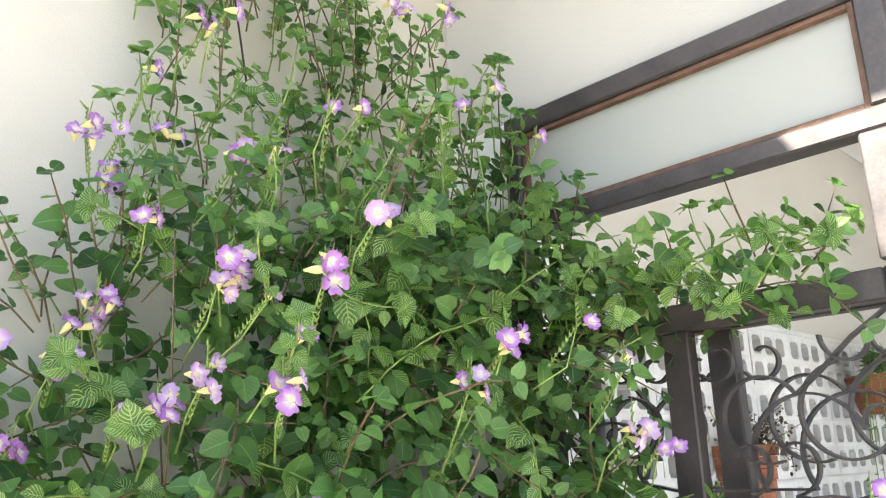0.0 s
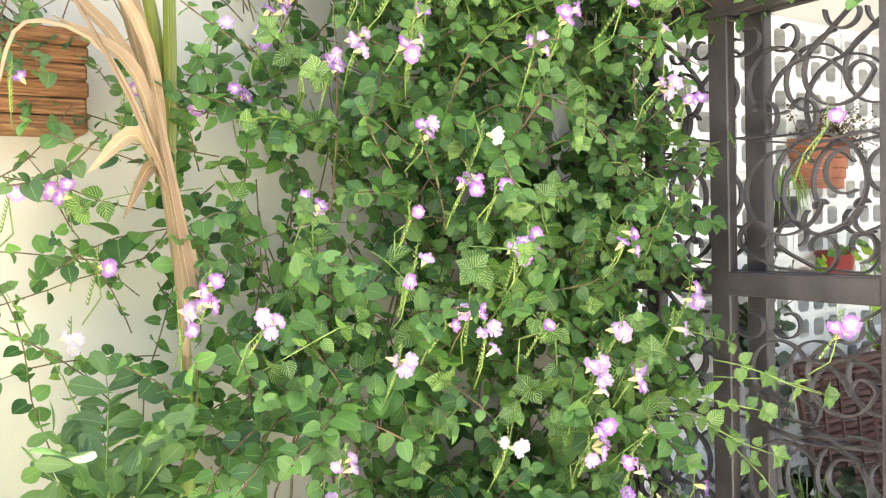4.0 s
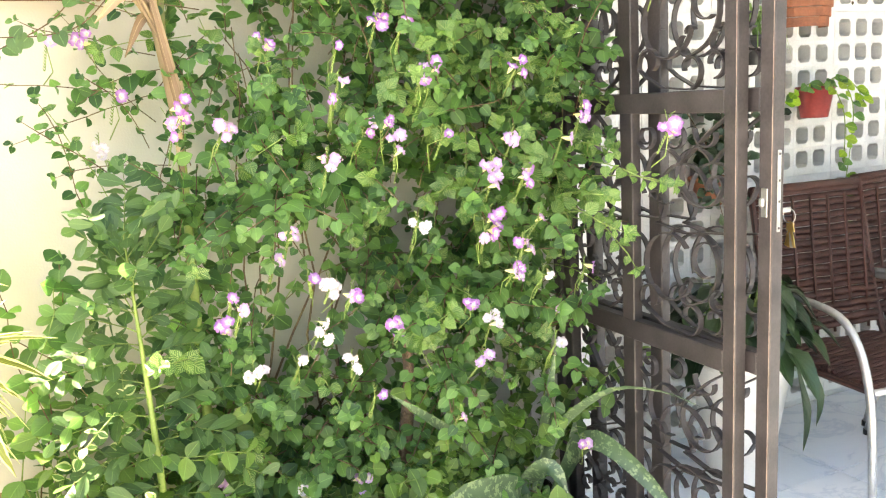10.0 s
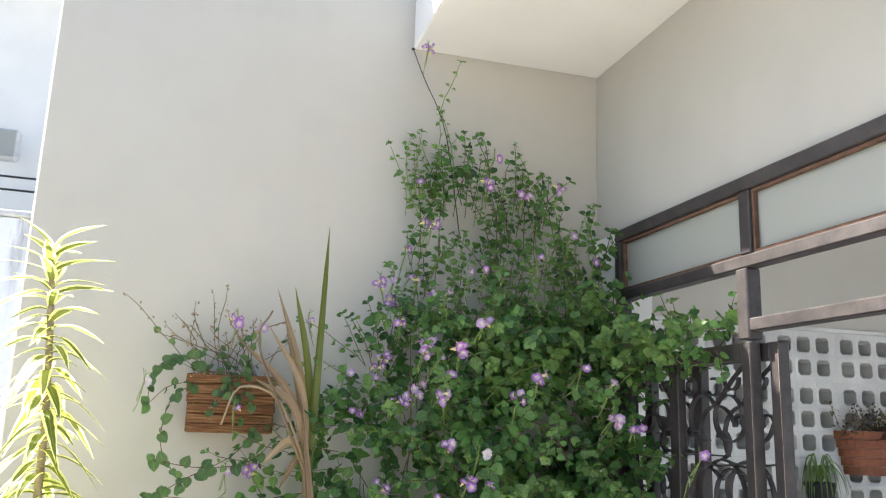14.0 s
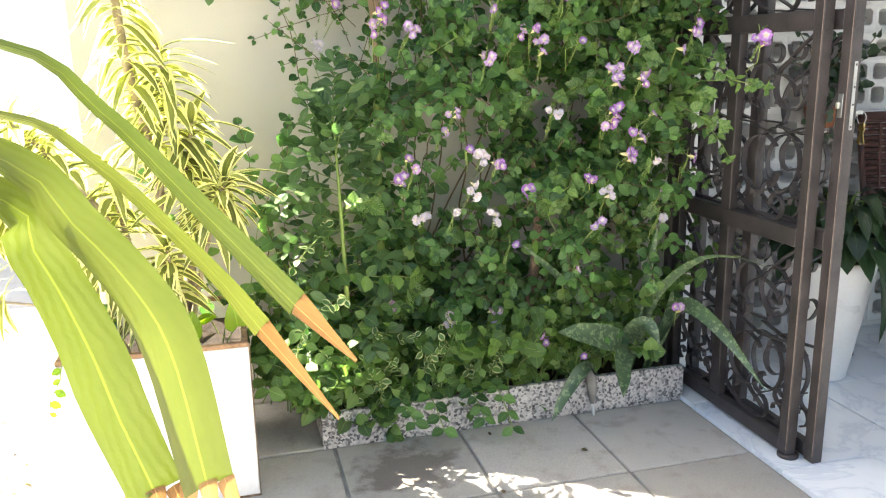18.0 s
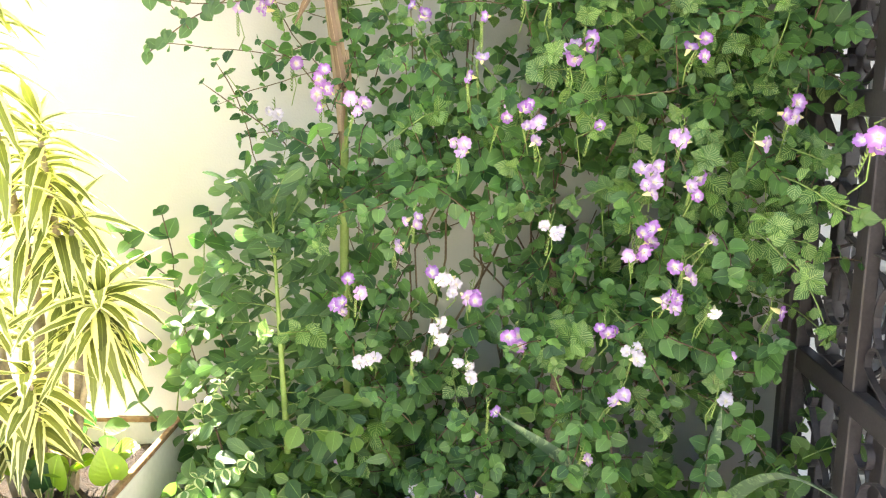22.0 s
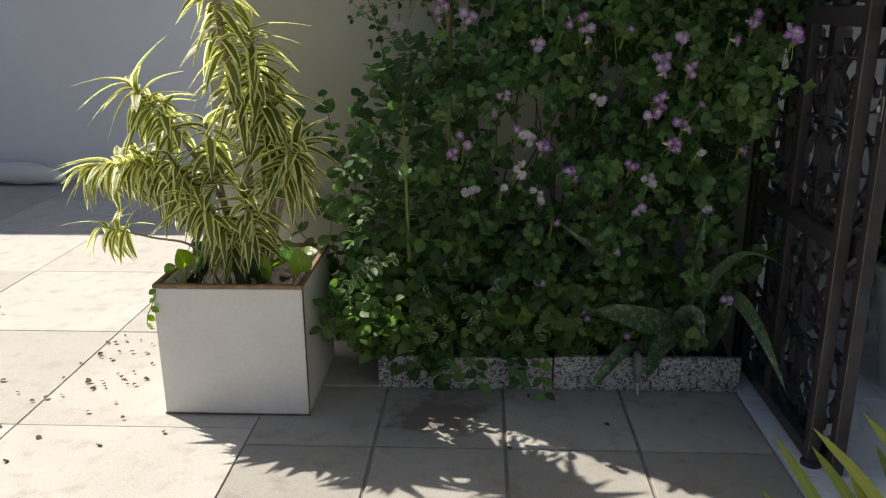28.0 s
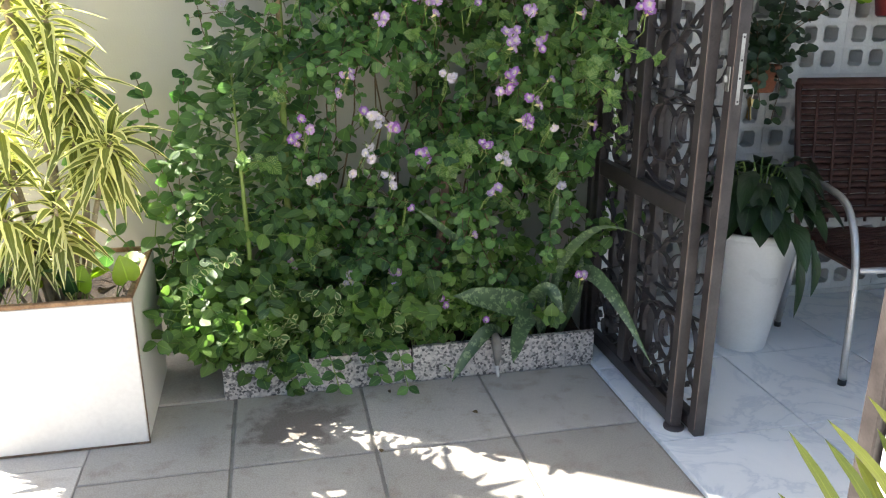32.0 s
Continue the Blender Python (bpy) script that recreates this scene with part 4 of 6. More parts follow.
def scrolls(leaf, y0, y1, z0, z1, flip):
    """Fills a panel with scrolls: overlapping rings below, S-curves above, hooks in the corners."""
    w, h = abs(y1 - y0), z1 - z0
    sets = [
        coil(0.36 * w, 0.30 * h, 0.27 * w, 0.27 * w, 40, 345) + coil(0.62 * w, 0.245 * h, 0.05 * w, 0.035 * w, 190, 20, 8),
        coil(0.60 * w, 0.33 * h, 0.30 * w, 0.30 * w, 200, -70) + coil(0.58 * w, 0.20 * h, 0.10 * w, 0.07 * w, -60, -230, 10),
        coil(0.78 * w, 0.36 * h, 0.15 * w, 0.12 * w, 60, 300),
        coil(0.17 * w, 0.13 * h, 0.06 * w, 0.14 * w, -60, 200) + [(0.12 * w, 0.07 * h), (0.3 * w, 0.02 * h)] + coil(0.60 * w, 0.09 * h, 0.16 * w, 0.05 * w, -120, 190),
        coil(0.86 * w, 0.11 * h, 0.11 * w, 0.05 * w, -90, 190),
        coil(0.9 * w, 0.20 * h, 0.07 * w, 0.09 * w, 100, 300, 14),
        coil(0.33 * w, 0.72 * h, 0.22 * w, 0.2 * w, -70, -330) + [(0.62 * w, 0.83 * h), (0.8 * w, 0.92 * h), (0.99 * w, 0.99 * h)],
        coil(0.12 * w, 0.90 * h, 0.12 * w, 0.05 * w, -150, 120) ,
        coil(0.20 * w, 0.60 * h, 0.05 * w, 0.17 * w, 150, -90) + [(0.55 * w, 0.47 * h), (0.98 * w, 0.50 * h)],
        coil(0.74 * w, 0.72 * h, 0.24 * w, 0.20 * w, 95, 330) + coil(0.86 * w, 0.69 * h, 0.09 * w, 0.06 * w, 10, 200, 10),
        coil(0.80 * w, 0.92 * h, 0.15 * w, 0.06 * w, 170, 360, 14),
        [(0.02 * w, 0.52 * h)] + coil(0.55 * w, 0.62 * h, 0.30 * w, 0.26 * w, 215, 20),
    ]
    for pts in sets:
        pts = [(min(max(y, 0.004), w - 0.004), min(max(z, 0.004), h - 0.004)) for y, z in pts]
        pts = [((y0 - y if flip else y1 + y), z0 + z) for y, z in pts]
        part("scroll", ribbon(pts), MAT["iron"], leaf)


def gate_leaf():
    leaf = thing("gate_leaf", "dark brown wrought iron gate leaf filled with curling scrolls", "gate", (0, -0.264, 0.02), group="leaves of the iron gate")
    rails = ((0.0, 0.05), (0.69, 0.75), (1.345, 1.402), (2.0, 2.052))
    part("stile", Shape().box(-0.022, 0.014, -0.044, 0, 0, 2.052, 0.003), MAT["iron"], leaf)
    part("stile", Shape().box(-0.023, 0.015, -0.756, -0.713, -0.006, 2.052, 0.003), MAT["iron"], leaf)
    part("mullion", Shape().box(-0.020, 0.012, -0.362, -0.308, 0.051, 1.999, 0.003), MAT["iron"], leaf)
    # light caught on the stile's edge, put in as a paler strip
    part("seam", Shape().box(-0.0238, -0.0225, -0.7535, -0.752, 0.02, 2.03, 0), MAT["lit_edge"], leaf, "bright seam line, the stile's lit edge set in paler colour")
    for a, b in rails:
        part("rail", Shape().box(-0.021, 0.013, -0.712, -0.045, a, b, 0.003), MAT["iron"], leaf)
    for (_, a), (b, _) in zip(rails, rails[1:]):
        scrolls(leaf, -0.045, -0.307, a, b, False)
        scrolls(leaf, -0.363, -0.712, a, b, True)
    other = copy_thing(leaf, pose(0.05, -0.327, 0.02))
    part("foot", Shape().lathe(((0.0, -0.001), (0.034, -0.001), (0.034, 0.008), (0.028, 0.012), (0.0, 0.012)), 16, (-0.004, -0.742)), MAT["iron"], leaf).location = (0, 0, -0.008)
    lock = part("lock_plate", Shape().box(-0.009, 0.002, -0.7585, -0.7565, 1.06, 1.255, 0.0005), MAT["steel"], other, "steel mortise lock plate")
    for z in (1.066, 1.243, 1.13, 1.18):
        part("screw", Shape().box(-0.0065, -0.0005, -0.76, -0.7586, z, z + 0.006, 0.001), MAT["iron"], lock)
    latch = part("keyhole_cover", Shape().box(-0.027, -0.0235, -0.744, -0.724, 1.095, 1.165, 0.002), MAT["steel"], other, "steel keyhole cover")
    part("knob", Shape().box(-0.039, -0.0275, -0.742, -0.726, 1.12, 1.142, 0.004), MAT["steel"], latch)
    keys = thing("key_bunch", "bunch of brass keys hanging from the gate lock", "keys", (0.085, -1.082, 1.13))
    part("key_ring", Shape().tube([(0.0, 0.018 * math.cos(a), 0.018 * math.sin(a) - 0.016) for a in np.linspace(0, 6.283, 17)], 0.0012, 5), MAT["steel"], keys)
    part("lock_key", Shape().box(-0.022, 0.004, -0.0015, 0.0015, -0.006, 0.006, 0.001), MAT["steel"], keys)
    for i, (a, m) in enumerate(((-14, "brass"), (-4, "steel"), (6, "brass"), (15, "brass"))):
        k = part("key", Shape().box(-0.001 + 0.003 * i, 0.001 + 0.003 * i, -0.010, 0.010, -0.03, -0.006, 0.0005).box(-0.001 + 0.003 * i, 0.001 + 0.003 * i, -0.004, 0.004, -0.068, -0.03, 0.0005), MAT[m], keys)
        k.matrix_basis = pose(0, 0, -0.026, a)


gate_leaf()


# ---- the pierced block wall inside ----
def cobogo_mesh(rows):
    """A white cement block with three by rows eight-sided openings that go through it."""
    s = Shape()
    c, o, ch, d = 0.102, 0.0355, 0.0125, 0.088
    w, h = 0.338 / 2, (0.333 if rows == 3 else 0.225) / 2
    def ring(cx, cz, y):
        k = len(s.v)
        for dx, dz in ((-o + ch, -o), (o - ch, -o), (o, -o + ch), (o, o - ch), (o - ch, o), (-o + ch, o), (-o, o - ch), (-o, -o + ch)):
            s.v.append((cx + dx, y, cz + dz))
        return k
    for i in range(3):
        for j in range(rows):
            cx, cz = (i - 1) * c, (j - (rows - 1) / 2) * c
            a, b = ring(cx, cz, 0.004), ring(cx, cz, d)
            e = len(s.v)
            x0, x1 = (cx - c / 2 if i else -w), (cx + c / 2 if i < 2 else w)
            z0, z1 = (cz - c / 2 if j else -h), (cz + c / 2 if j < rows - 1 else h)
            s.v += [(x0, 0, z0), (x1, 0, z0), (x1, 0, z1), (x0, 0, z1)]
            for q in range(4):
                s.f.append([e + q, e + (q + 1) % 4, a + 2 * q + 1, a + 2 * q])
                s.f.append([e + (q + 1) % 4, a + (2 * q + 2) % 8, a + 2 * q + 1])
            for q in range(8):
                s.f.append([a + q, a + (q + 1) % 8, b + (q + 1) % 8, b + q])
    return finish("block", s.v, s.f, MAT["cobogo"])


def cobogo_wall():
    owner = thing("cobogo_wall", "white pierced cement block wall with small eight-sided openings", "wall", (0, -0.02, 0), kind="structure")
    three, two = cobogo_mesh(3), cobogo_mesh(2)
    for i in range(9):
        for j in range(7):
            ob = part("block", three if j < 6 else two, None, owner)
            ob.location = (0.34 + 0.34 * i, scatter(-0.001, 0.001), 0.198 + 0.335 * j if j < 6 else 2.152)
    part("top_course", Shape().box(0.15, 3.3, 0.001, 0.09, 2.266, 2.285, 0.002), MAT["cobogo"], owner)
    part("base_course", Shape().box(0.15, 3.3, 0.001, 0.09, -0.01, 0.03, 0.002), MAT["cobogo"], owner)
    part("end_course", Shape().box(0.1, 0.169, 0.001, 0.09, -0.01, 2.266, 0.002), MAT["cobogo"], owner)
    part("end_course", Shape().box(3.231, 3.4, 0.001, 0.09, -0.01, 2.266, 0.002), MAT["cobogo"], owner)


cobogo_wall()

# ---- plants ----
def ribbon_leaf(shape, pts, widths, face, fold=0.25):
    """A long leaf along points: half-widths at the points, its upper side towards face."""
    pts = [Vector(p) for p in pts]
    v, uv, n = [], [], len(pts)
    for i, p in enumerate(pts):
        d = (pts[min(i + 1, n - 1)] - pts[max(i - 1, 0)]).normalized()
        side = d.cross(Vector(face)).normalized()
        up = side.cross(d)
        w = widths[i]
        for q in (-1, -0.5, 0, 0.5, 1):
            v.append(tuple(p + side * (w * q) + up * (abs(q) ** 1.5 * w * fold)))
            uv.append((0.5 + 0.5 * q, i / (n - 1)))
    shape.add(v, [[5 * i + j, 5 * i + j + 1, 5 * i + j + 6, 5 * i + j + 5] for i in range(n - 1) for j in range(4)], uv)
    return shape


def curve(ctrl, n=14):
    """Points along a smooth line through the given ones."""
    c = [Vector(p) for p in ctrl]
    c = [c[0] * 2 - c[1]] + c + [c[-1] * 2 - c[-2]]
    out = []
    for i in range(n + 1):
        t = i / n * (len(c) - 3)
        k = min(int(t), len(c) - 4)
        u = t - k
        a, b, d, e = c[k : k + 4]
        out.append(0.5 * ((2 * b) + (d - a) * u + (2 * a - 5 * b + 4 * d - e) * u * u + (3 * b - a - 3 * d + e) * u**3))
    return out


def swell(n, wide, base=0.35, tip=0.0, peak=0.45):
    return [wide * float(np.interp(i / n, (0, peak, 0.8, 1), (base, 1, 0.62, tip))) for i in range(n + 1)]


def snake_plant():
    random.seed(21)
    o = Vector((-0.2, -0.33, 0.08))
    p = thing("snake_plant", "snake plant with long dark green flecked leaves in the bed", "plant", o)
    rows = (
        (((-0.24, -0.36, 0.09), (-0.25, -0.46, 0.28), (-0.25, -0.56, 0.46), (-0.22, -0.76, 0.63), (-0.18, -0.92, 0.675), (-0.163, -1.077, 0.674)), 0.02, (0.4, 0.2, 1)),
        (((-0.2, -0.4, 0.09), (-0.19, -0.47, 0.24), (-0.172, -0.56, 0.385), (-0.158, -0.65, 0.43), (-0.131, -0.811, 0.375), (-0.105, -1.01, 0.25)), 0.033, (-0.8, -0.4, 0.5)),
        (((-0.26, -0.40, 0.12), (-0.36, -0.52, 0.27), (-0.48, -0.58, 0.33), (-0.58, -0.62, 0.37), (-0.675, -0.655, 0.396)), 0.05, (0, -0.8, 0.45)),
        (((-0.27, -0.42, 0.12), (-0.35, -0.55, 0.25), (-0.416, -0.63, 0.255), (-0.47, -0.74, 0.235), (-0.503, -0.81, 0.2)), 0.036, (-0.1, -0.75, 0.6)),
        (((-0.28, -0.42, 0.1), (-0.3, -0.52, 0.4), (-0.31, -0.6, 0.6), (-0.305, -0.64, 0.74)), 0.022, (0.2, -1, 0.1)),
        (((-0.24, -0.3, 0.09), (-0.2, -0.4, 0.3), (-0.2, -0.46, 0.5)), 0.03, (-0.1, -1, 0.1)),
        (((-0.3, -0.38, 0.1), (-0.33, -0.48, 0.28), (-0.3, -0.58, 0.36), (-0.26, -0.62, 0.28)), 0.034, (0, -1, 0.4)),
        (((-0.3, -0.36, 0.1), (-0.52, -0.5, 0.44), (-0.81, -0.64, 0.72)), 0.022, (0.2, -0.9, 0.6)),
        (((-0.18, -0.38, 0.09), (-0.15, -0.45, 0.3), (-0.15, -0.5, 0.46)), 0.026, (0, -1, 0.3)),
        (((-0.4, -0.42, 0.1), (-0.5, -0.52, 0.2), (-0.6, -0.56, 0.12), (-0.66, -0.58, 0.03)), 0.026, (-0.2, -0.8, 0.8)),
    )
    for ctrl, wide, face in rows:
        pts = [q - o for q in curve(ctrl, 16)]
        part("leaf", ribbon_leaf(Shape(smooth=True), pts, swell(16, wide), face, 0.35), MAT["snake"], p)


snake_plant()


def dracaena():
    random.seed(8)
    o = Vector((-1.955, -0.46, 0.42))
    p = thing("variegated_dracaena", "tall dracaena with arching yellow-edged leaves in the white planter", "plant", o)
    inv = Matrix.Translation(-o)
    g = Greens()
    # canes: control points, and the length of leafy end
    canes = (
        (((-1.95, -0.50, 0.40), (-1.91, -0.50, 0.9), (-1.97, -0.50, 1.35), (-1.99, -0.48, 1.8), (-2.03, -0.47, 2.28)), 1.3, 150, 0.017),
        (((-1.88, -0.48, 0.40), (-1.83, -0.48, 0.8), (-1.86, -0.48, 1.15), (-1.88, -0.47, 1.36)), 0.5, 70, 0.013),
        (((-1.98, -0.50, 0.40), (-2.02, -0.50, 0.75), (-2.18, -0.49, 1.02), (-2.32, -0.48, 1.17)), 0.34, 58, 0.011),
        (((-2.0, -0.52, 0.40), (-2.08, -0.51, 0.7), (-2.26, -0.50, 0.88), (-2.50, -0.49, 0.87)), 0.46, 125, 0.011),
        (((-2.02, -0.54, 0.40), (-2.12, -0.54, 0.58), (-2.28, -0.54, 0.62), (-2.46, -0.54, 0.66)), 0.1, 24, 0.006),
        (((-1.96, -0.52, 0.40), (-1.99, -0.56, 0.62), (-2.08, -0.59, 0.77)), 0.28, 66, 0.011),
        (((-1.92, -0.52, 0.40), (-1.90, -0.56, 0.62), (-1.90, -0.59, 0.78)), 0.2, 40, 0.011),
        (((-1.88, -0.50, 0.40), (-1.80, -0.52, 0.72), (-1.72, -0.56, 0.96)), 0.18, 70, 0.011),
        (((-1.95, -0.50, 0.40), (-2.02, -0.49, 0.8), (-2.06, -0.48, 1.03)), 0.3, 28, 0.011),
        (((-1.97, -0.50, 0.40), (-2.06, -0.51, 0.72), (-2.2, -0.50, 0.92)), 0.2, 26, 0.01),
        (((-1.90, -0.48, 0.40), (-1.86, -0.48, 0.82), (-1.80, -0.50, 1.14)), 0.3, 52, 0.01),
    )
    for ctrl, leafy_end, count, thick in canes:
        pts = curve(ctrl, 18)
        part("cane", Shape(smooth=True).tube([inv @ q for q in pts], [thick * (1 - 0.5 * i / 18) for i in range(19)], 8), MAT["cane"], p)
        total = sum((b - a).length for a, b in zip(pts, pts[1:]))
        for i in range(count):
            t = i / count
            s = (total - leafy_end * (1 - t)) / total * 18
            k = min(max(int(s), 0), 17)
            at = pts[k].lerp(pts[k + 1], s - k)
            way = (pts[k + 1] - pts[k]).normalized()
            side = Matrix.Rotation(i * 2.4 + random.gauss(0, 0.2), 3, way) @ way.orthogonal().normalized()
            young = max(0.0, (t - 0.75) * 4)
            out = side * (1.0 - 0.7 * young) + way * (0.2 + 1.0 * young)
            g.leaf("song", ARCH, inv @ at, out + Vector((0, 0, 0.05)) + fuzz(0.12), Vector((0, 0, 1)) + way * 0.3 + fuzz(0.15), scatter(0.1, 0.14) * (0.75 if thick < 0.007 else 1), scatter(1.15, 1.5))
    g.link(p, {"song": "foliage"})


dracaena()


def planter_pothos():
    random.seed(31)
    o = Vector((-2.0, -0.6, 0.44))
    p = thing("pothos", "glossy yellow-green pothos spilling over the planter rim", "plant", o)
    for k in range(20):
        x, y = scatter(-2.18, -1.74), scatter(-0.61, -0.3)
        if y > -0.5 and random.random() < 0.5:
            y = scatter(-0.61, -0.5)
        base = Vector((x, y, 0.43))
        top = base + Vector((random.gauss(0, 0.04), 0.0, scatter(0.05, 0.12)))
        stem = part("stem", Shape(smooth=True).tube([q - o for q in curve((base, base.lerp(top, 0.5) + Vector((0, 0.01, 0.01)), top), 5)], 0.0022, 5), MAT["shoot"], p)
        s = Shape(smooth=True)
        put_leaf(s, random.choice(HEART + OVAL), top - o, Vector((random.gauss(0, 0.7), -0.3, scatter(0.45, 0.9))), Vector((0, -0.6, 0.8)) + fuzz(0.25), scatter(0.055, 0.095))
        part("leaf", s, MAT["pothos"] if random.random() < 0.7 else MAT["vine"], p)
    for x0, n in ((-2.19, 6),):
        q = Vector((x0, -0.735, 0.52))
        pts = [q + Vector((-0.012 * i + random.gauss(0, 0.004), -0.006, -0.032 * i)) for i in range(n)]
        part("runner", Shape(smooth=True).tube([a - o for a in pts], 0.0018, 5), MAT["shoot"], p)
        for a in pts[1:]:
            s = Shape(smooth=True)
            put_leaf(s, random.choice(OVAL), a - o, Vector((random.choice((-1, 1)) * 0.8, -0.3, -0.4)), Vector((0, -1, 0.5)), scatter(0.02, 0.035))
            part("leaf", s, MAT["pothos"], p)


planter_pothos()


def cassia():
    """The upright weed: a pale green stalk with feathery leaves of rounded leaflets."""
    random.seed(17)
    o = Vector((-1.38, -0.50, 0.08))
    p = thing("feathery_weed", "upright weed with a pale green stalk and rounded leaflets", "plant", o)
    pts = curve(((-1.345, -0.36, 0.08), (-1.345, -0.38, 0.5), (-1.352, -0.38, 0.85), (-1.36, -0.37, 1.16)), 16)
    part("stalk", Shape(smooth=True).tube([q - o for q in pts], [0.011 * (1 - 0.86 * (i / 16) ** 1.6) for i in range(17)], 8), MAT["stalk"], p)
    inv = Matrix.Translation(-o)
    for k in range(46):
        t = k / 46
        s = 3.5 + 12.5 * t
        i = min(int(s), 15)
        at = pts[i].lerp(pts[i + 1], s - i)
        a = k * 2.4 + random.gauss(0, 0.2)
        way = Vector((math.cos(a), 0.75 * math.sin(a) - 0.1, 0.25 + 0.75 * t * t))
        if way.y < -0.35 and 0.3 < t < 0.68:
            way = Vector((math.copysign(0.9, way.x), -0.3, way.z))
        if t > 0.82:
            way = Vector((way.x * 0.7, way.y * 0.7, 1.0))
        n = 6
        axis = arc(at, way, scatter(0.17, 0.3) * (1.0 - 0.35 * t), n, 0.05 + 0.05 * (1 - t), 0.06)
        g = Greens()
        g.of("stalk").tube([inv @ q for q in axis], [0.0021 - 0.0002 * j for j in range(n + 1)], 4)
        for j in range(1, n + 1):
            d = (axis[j] - axis[j - 1]).normalized()
            side = d.cross(Vector((0, -0.45, 1))).normalized()
            for sg in (1, -1):
                g.leaf("rounded", OBLONG, inv @ axis[j], side * sg + d * 0.75 + Vector((0, -0.1, -0.05)) + fuzz(0.28), Vector((0, -0.75, 0.8)) + fuzz(0.6), scatter(0.052, 0.075) * (0.75 + 0.25 * math.sin(3 * j / n)), scatter(1.0, 1.25))
        twig = part("leaf_stalk", g.shapes["stalk"], MAT["shoot"], p)
        part("leaflet_spray", g.shapes["rounded"], MAT["rounded"], twig)["kind"] = "stuff"


cassia()


def sprigs(name, label, o, key, forms, stems, size, gap, height, sway_to, stem_key="shoot", seed=1, reach=(0.18, 0.5), held=True, face=(0, -0.75, 0.62), free=False, lean=(0.3, 0.15, 0.55)):
    """A low plant of many shoots that rise from the soil with paired leaves."""
    random.seed(seed)
    o = Vector(o)
    p = thing(name, label, "plant", o)
    inv = Matrix.Translation(-o)
    g = Greens()
    for k in range(stems):
        base = o + Vector((random.gauss(0, sway_to[0]), random.gauss(0, 0.05), 0))
        base.y = min(max(base.y, -0.44), -0.04)
        length = scatter(*height)
        way = Vector((random.gauss(0, lean[0]) + sway_to[1], -scatter(lean[1], lean[2]), 1.0))
        n = max(3, round(length / gap))
        pts = arc(base, way, length, n, 0.03, 0.15)
        if held:
            # the shoots stay behind the light that passes the wall's end
            for q in pts:
                q.y = max(q.y, min(-0.06, -0.6 * (q.x + 2.18)))
        if not free and (min(q.x for q in pts) < -1.86 or any(q.x < -1.66 and q.z < 0.56 for q in pts)):
            continue
        for q in pts:
            q.y = max(q.y, -0.6 + 0.1 * math.sin(9 * q.x))
        g.of(stem_key).tube([inv @ q for q in pts], [0.003] * (n // 2 + 1) + [0.0016] * (n - n // 2), 4)
        for i in range(2, n + 1):
            d = (pts[i] - pts[i - 1]).normalized()
            side = d.cross(Vector((0, -0.8, 0.6))).normalized()
            if i % 2:
                side = (side * 0.3 + d.cross(side)).normalized()
            for sg in (1, -1):
                way2 = side * sg + d * 0.35 + Vector((0, -0.25, -0.15)) + fuzz(0.32)
                g.leaf(key, forms, inv @ pts[i], way2, Vector(face) + fuzz(0.5), size * scatter(0.7, 1.25), scatter(0.9, 1.15))
    g.link(p, {stem_key: "stem", key: "foliage"})
    return p


sprigs("leafy_shrub", "low shrub with plain oval green leaves in the bed", (-1.42, -0.34, 0.09), "herb", OVAL, 30, 0.05, 0.045, (0.2, 0.6), (0.1, -0.1), seed=2)
sprigs("leafy_shrub", "low leafy green shrub spilling over the granite kerb", (-1.2, -0.38, 0.09), "herb", OVAL, 30, 0.046, 0.042, (0.12, 0.36), (0.16, -0.05), seed=3)
sprigs("leafy_shrub", "leafy green shrub leaning out of the bed towards the planter", (-1.41, -0.4, 0.09), "herb", OVAL, 34, 0.05, 0.045, (0.25, 0.55), (0.03, -0.38), seed=22, held=False)
sprigs("leafy_shrub", "leafy green shrub against the wall beside the planter", (-1.62, -0.2, 0.09), "herb", OVAL, 22, 0.052, 0.05, (0.45, 0.95), (0.1, 0.0), seed=15)
sprigs("white_edged_shrub", "small shrub with white-edged variegated leaves", (-1.22, -0.42, 0.09), "pale", OVAL, 10, 0.03, 0.042, (0.2, 0.5), (0.13, -0.05), seed=4, held=False)
sprigs("white_edged_shrub", "small shrub with white-edged variegated leaves by the kerb", (-0.98, -0.4, 0.09), "pale", OVAL, 12, 0.03, 0.035, (0.15, 0.4), (0.16, 0.0), seed=5)
sprigs("white_edged_shrub", "white-edged variegated shrub beside the planter", (-1.55, -0.32, 0.09), "pale", OVAL, 7, 0.03, 0.05, (0.7, 0.95), (0.04, -0.02), seed=6, held=False)
sprigs("ground_creeper", "round-leaved creeper filling the front of the bed", (-0.75, -0.38, 0.09), "herb", ROUND, 40, 0.034, 0.038, (0.15, 0.5), (0.2, 0.0), seed=7)
sprigs("ground_creeper", "round-leaved creeper at the foot of the wall", (-1.05, -0.25, 0.09), "herb", HEART, 34, 0.042, 0.042, (0.3, 0.75), (0.18, 0.0), seed=9)
sprigs("ground_creeper", "heart-leaved creeper behind the spotted sword-shaped leaves", (-0.4, -0.3, 0.09), "herb", HEART, 20, 0.04, 0.042, (0.4, 0.9), (0.12, 0.0), seed=14)
sprigs("tall_shoot", "slender shoot with paired leaves against the bare wall", (-1.655, -0.15, 0.09), "vine", OVAL, 4, 0.058, 0.085, (1.1, 1.27), (0.035, -0.03), "shoot", seed=10, free=True, lean=(0.05, 0.0, 0.12))
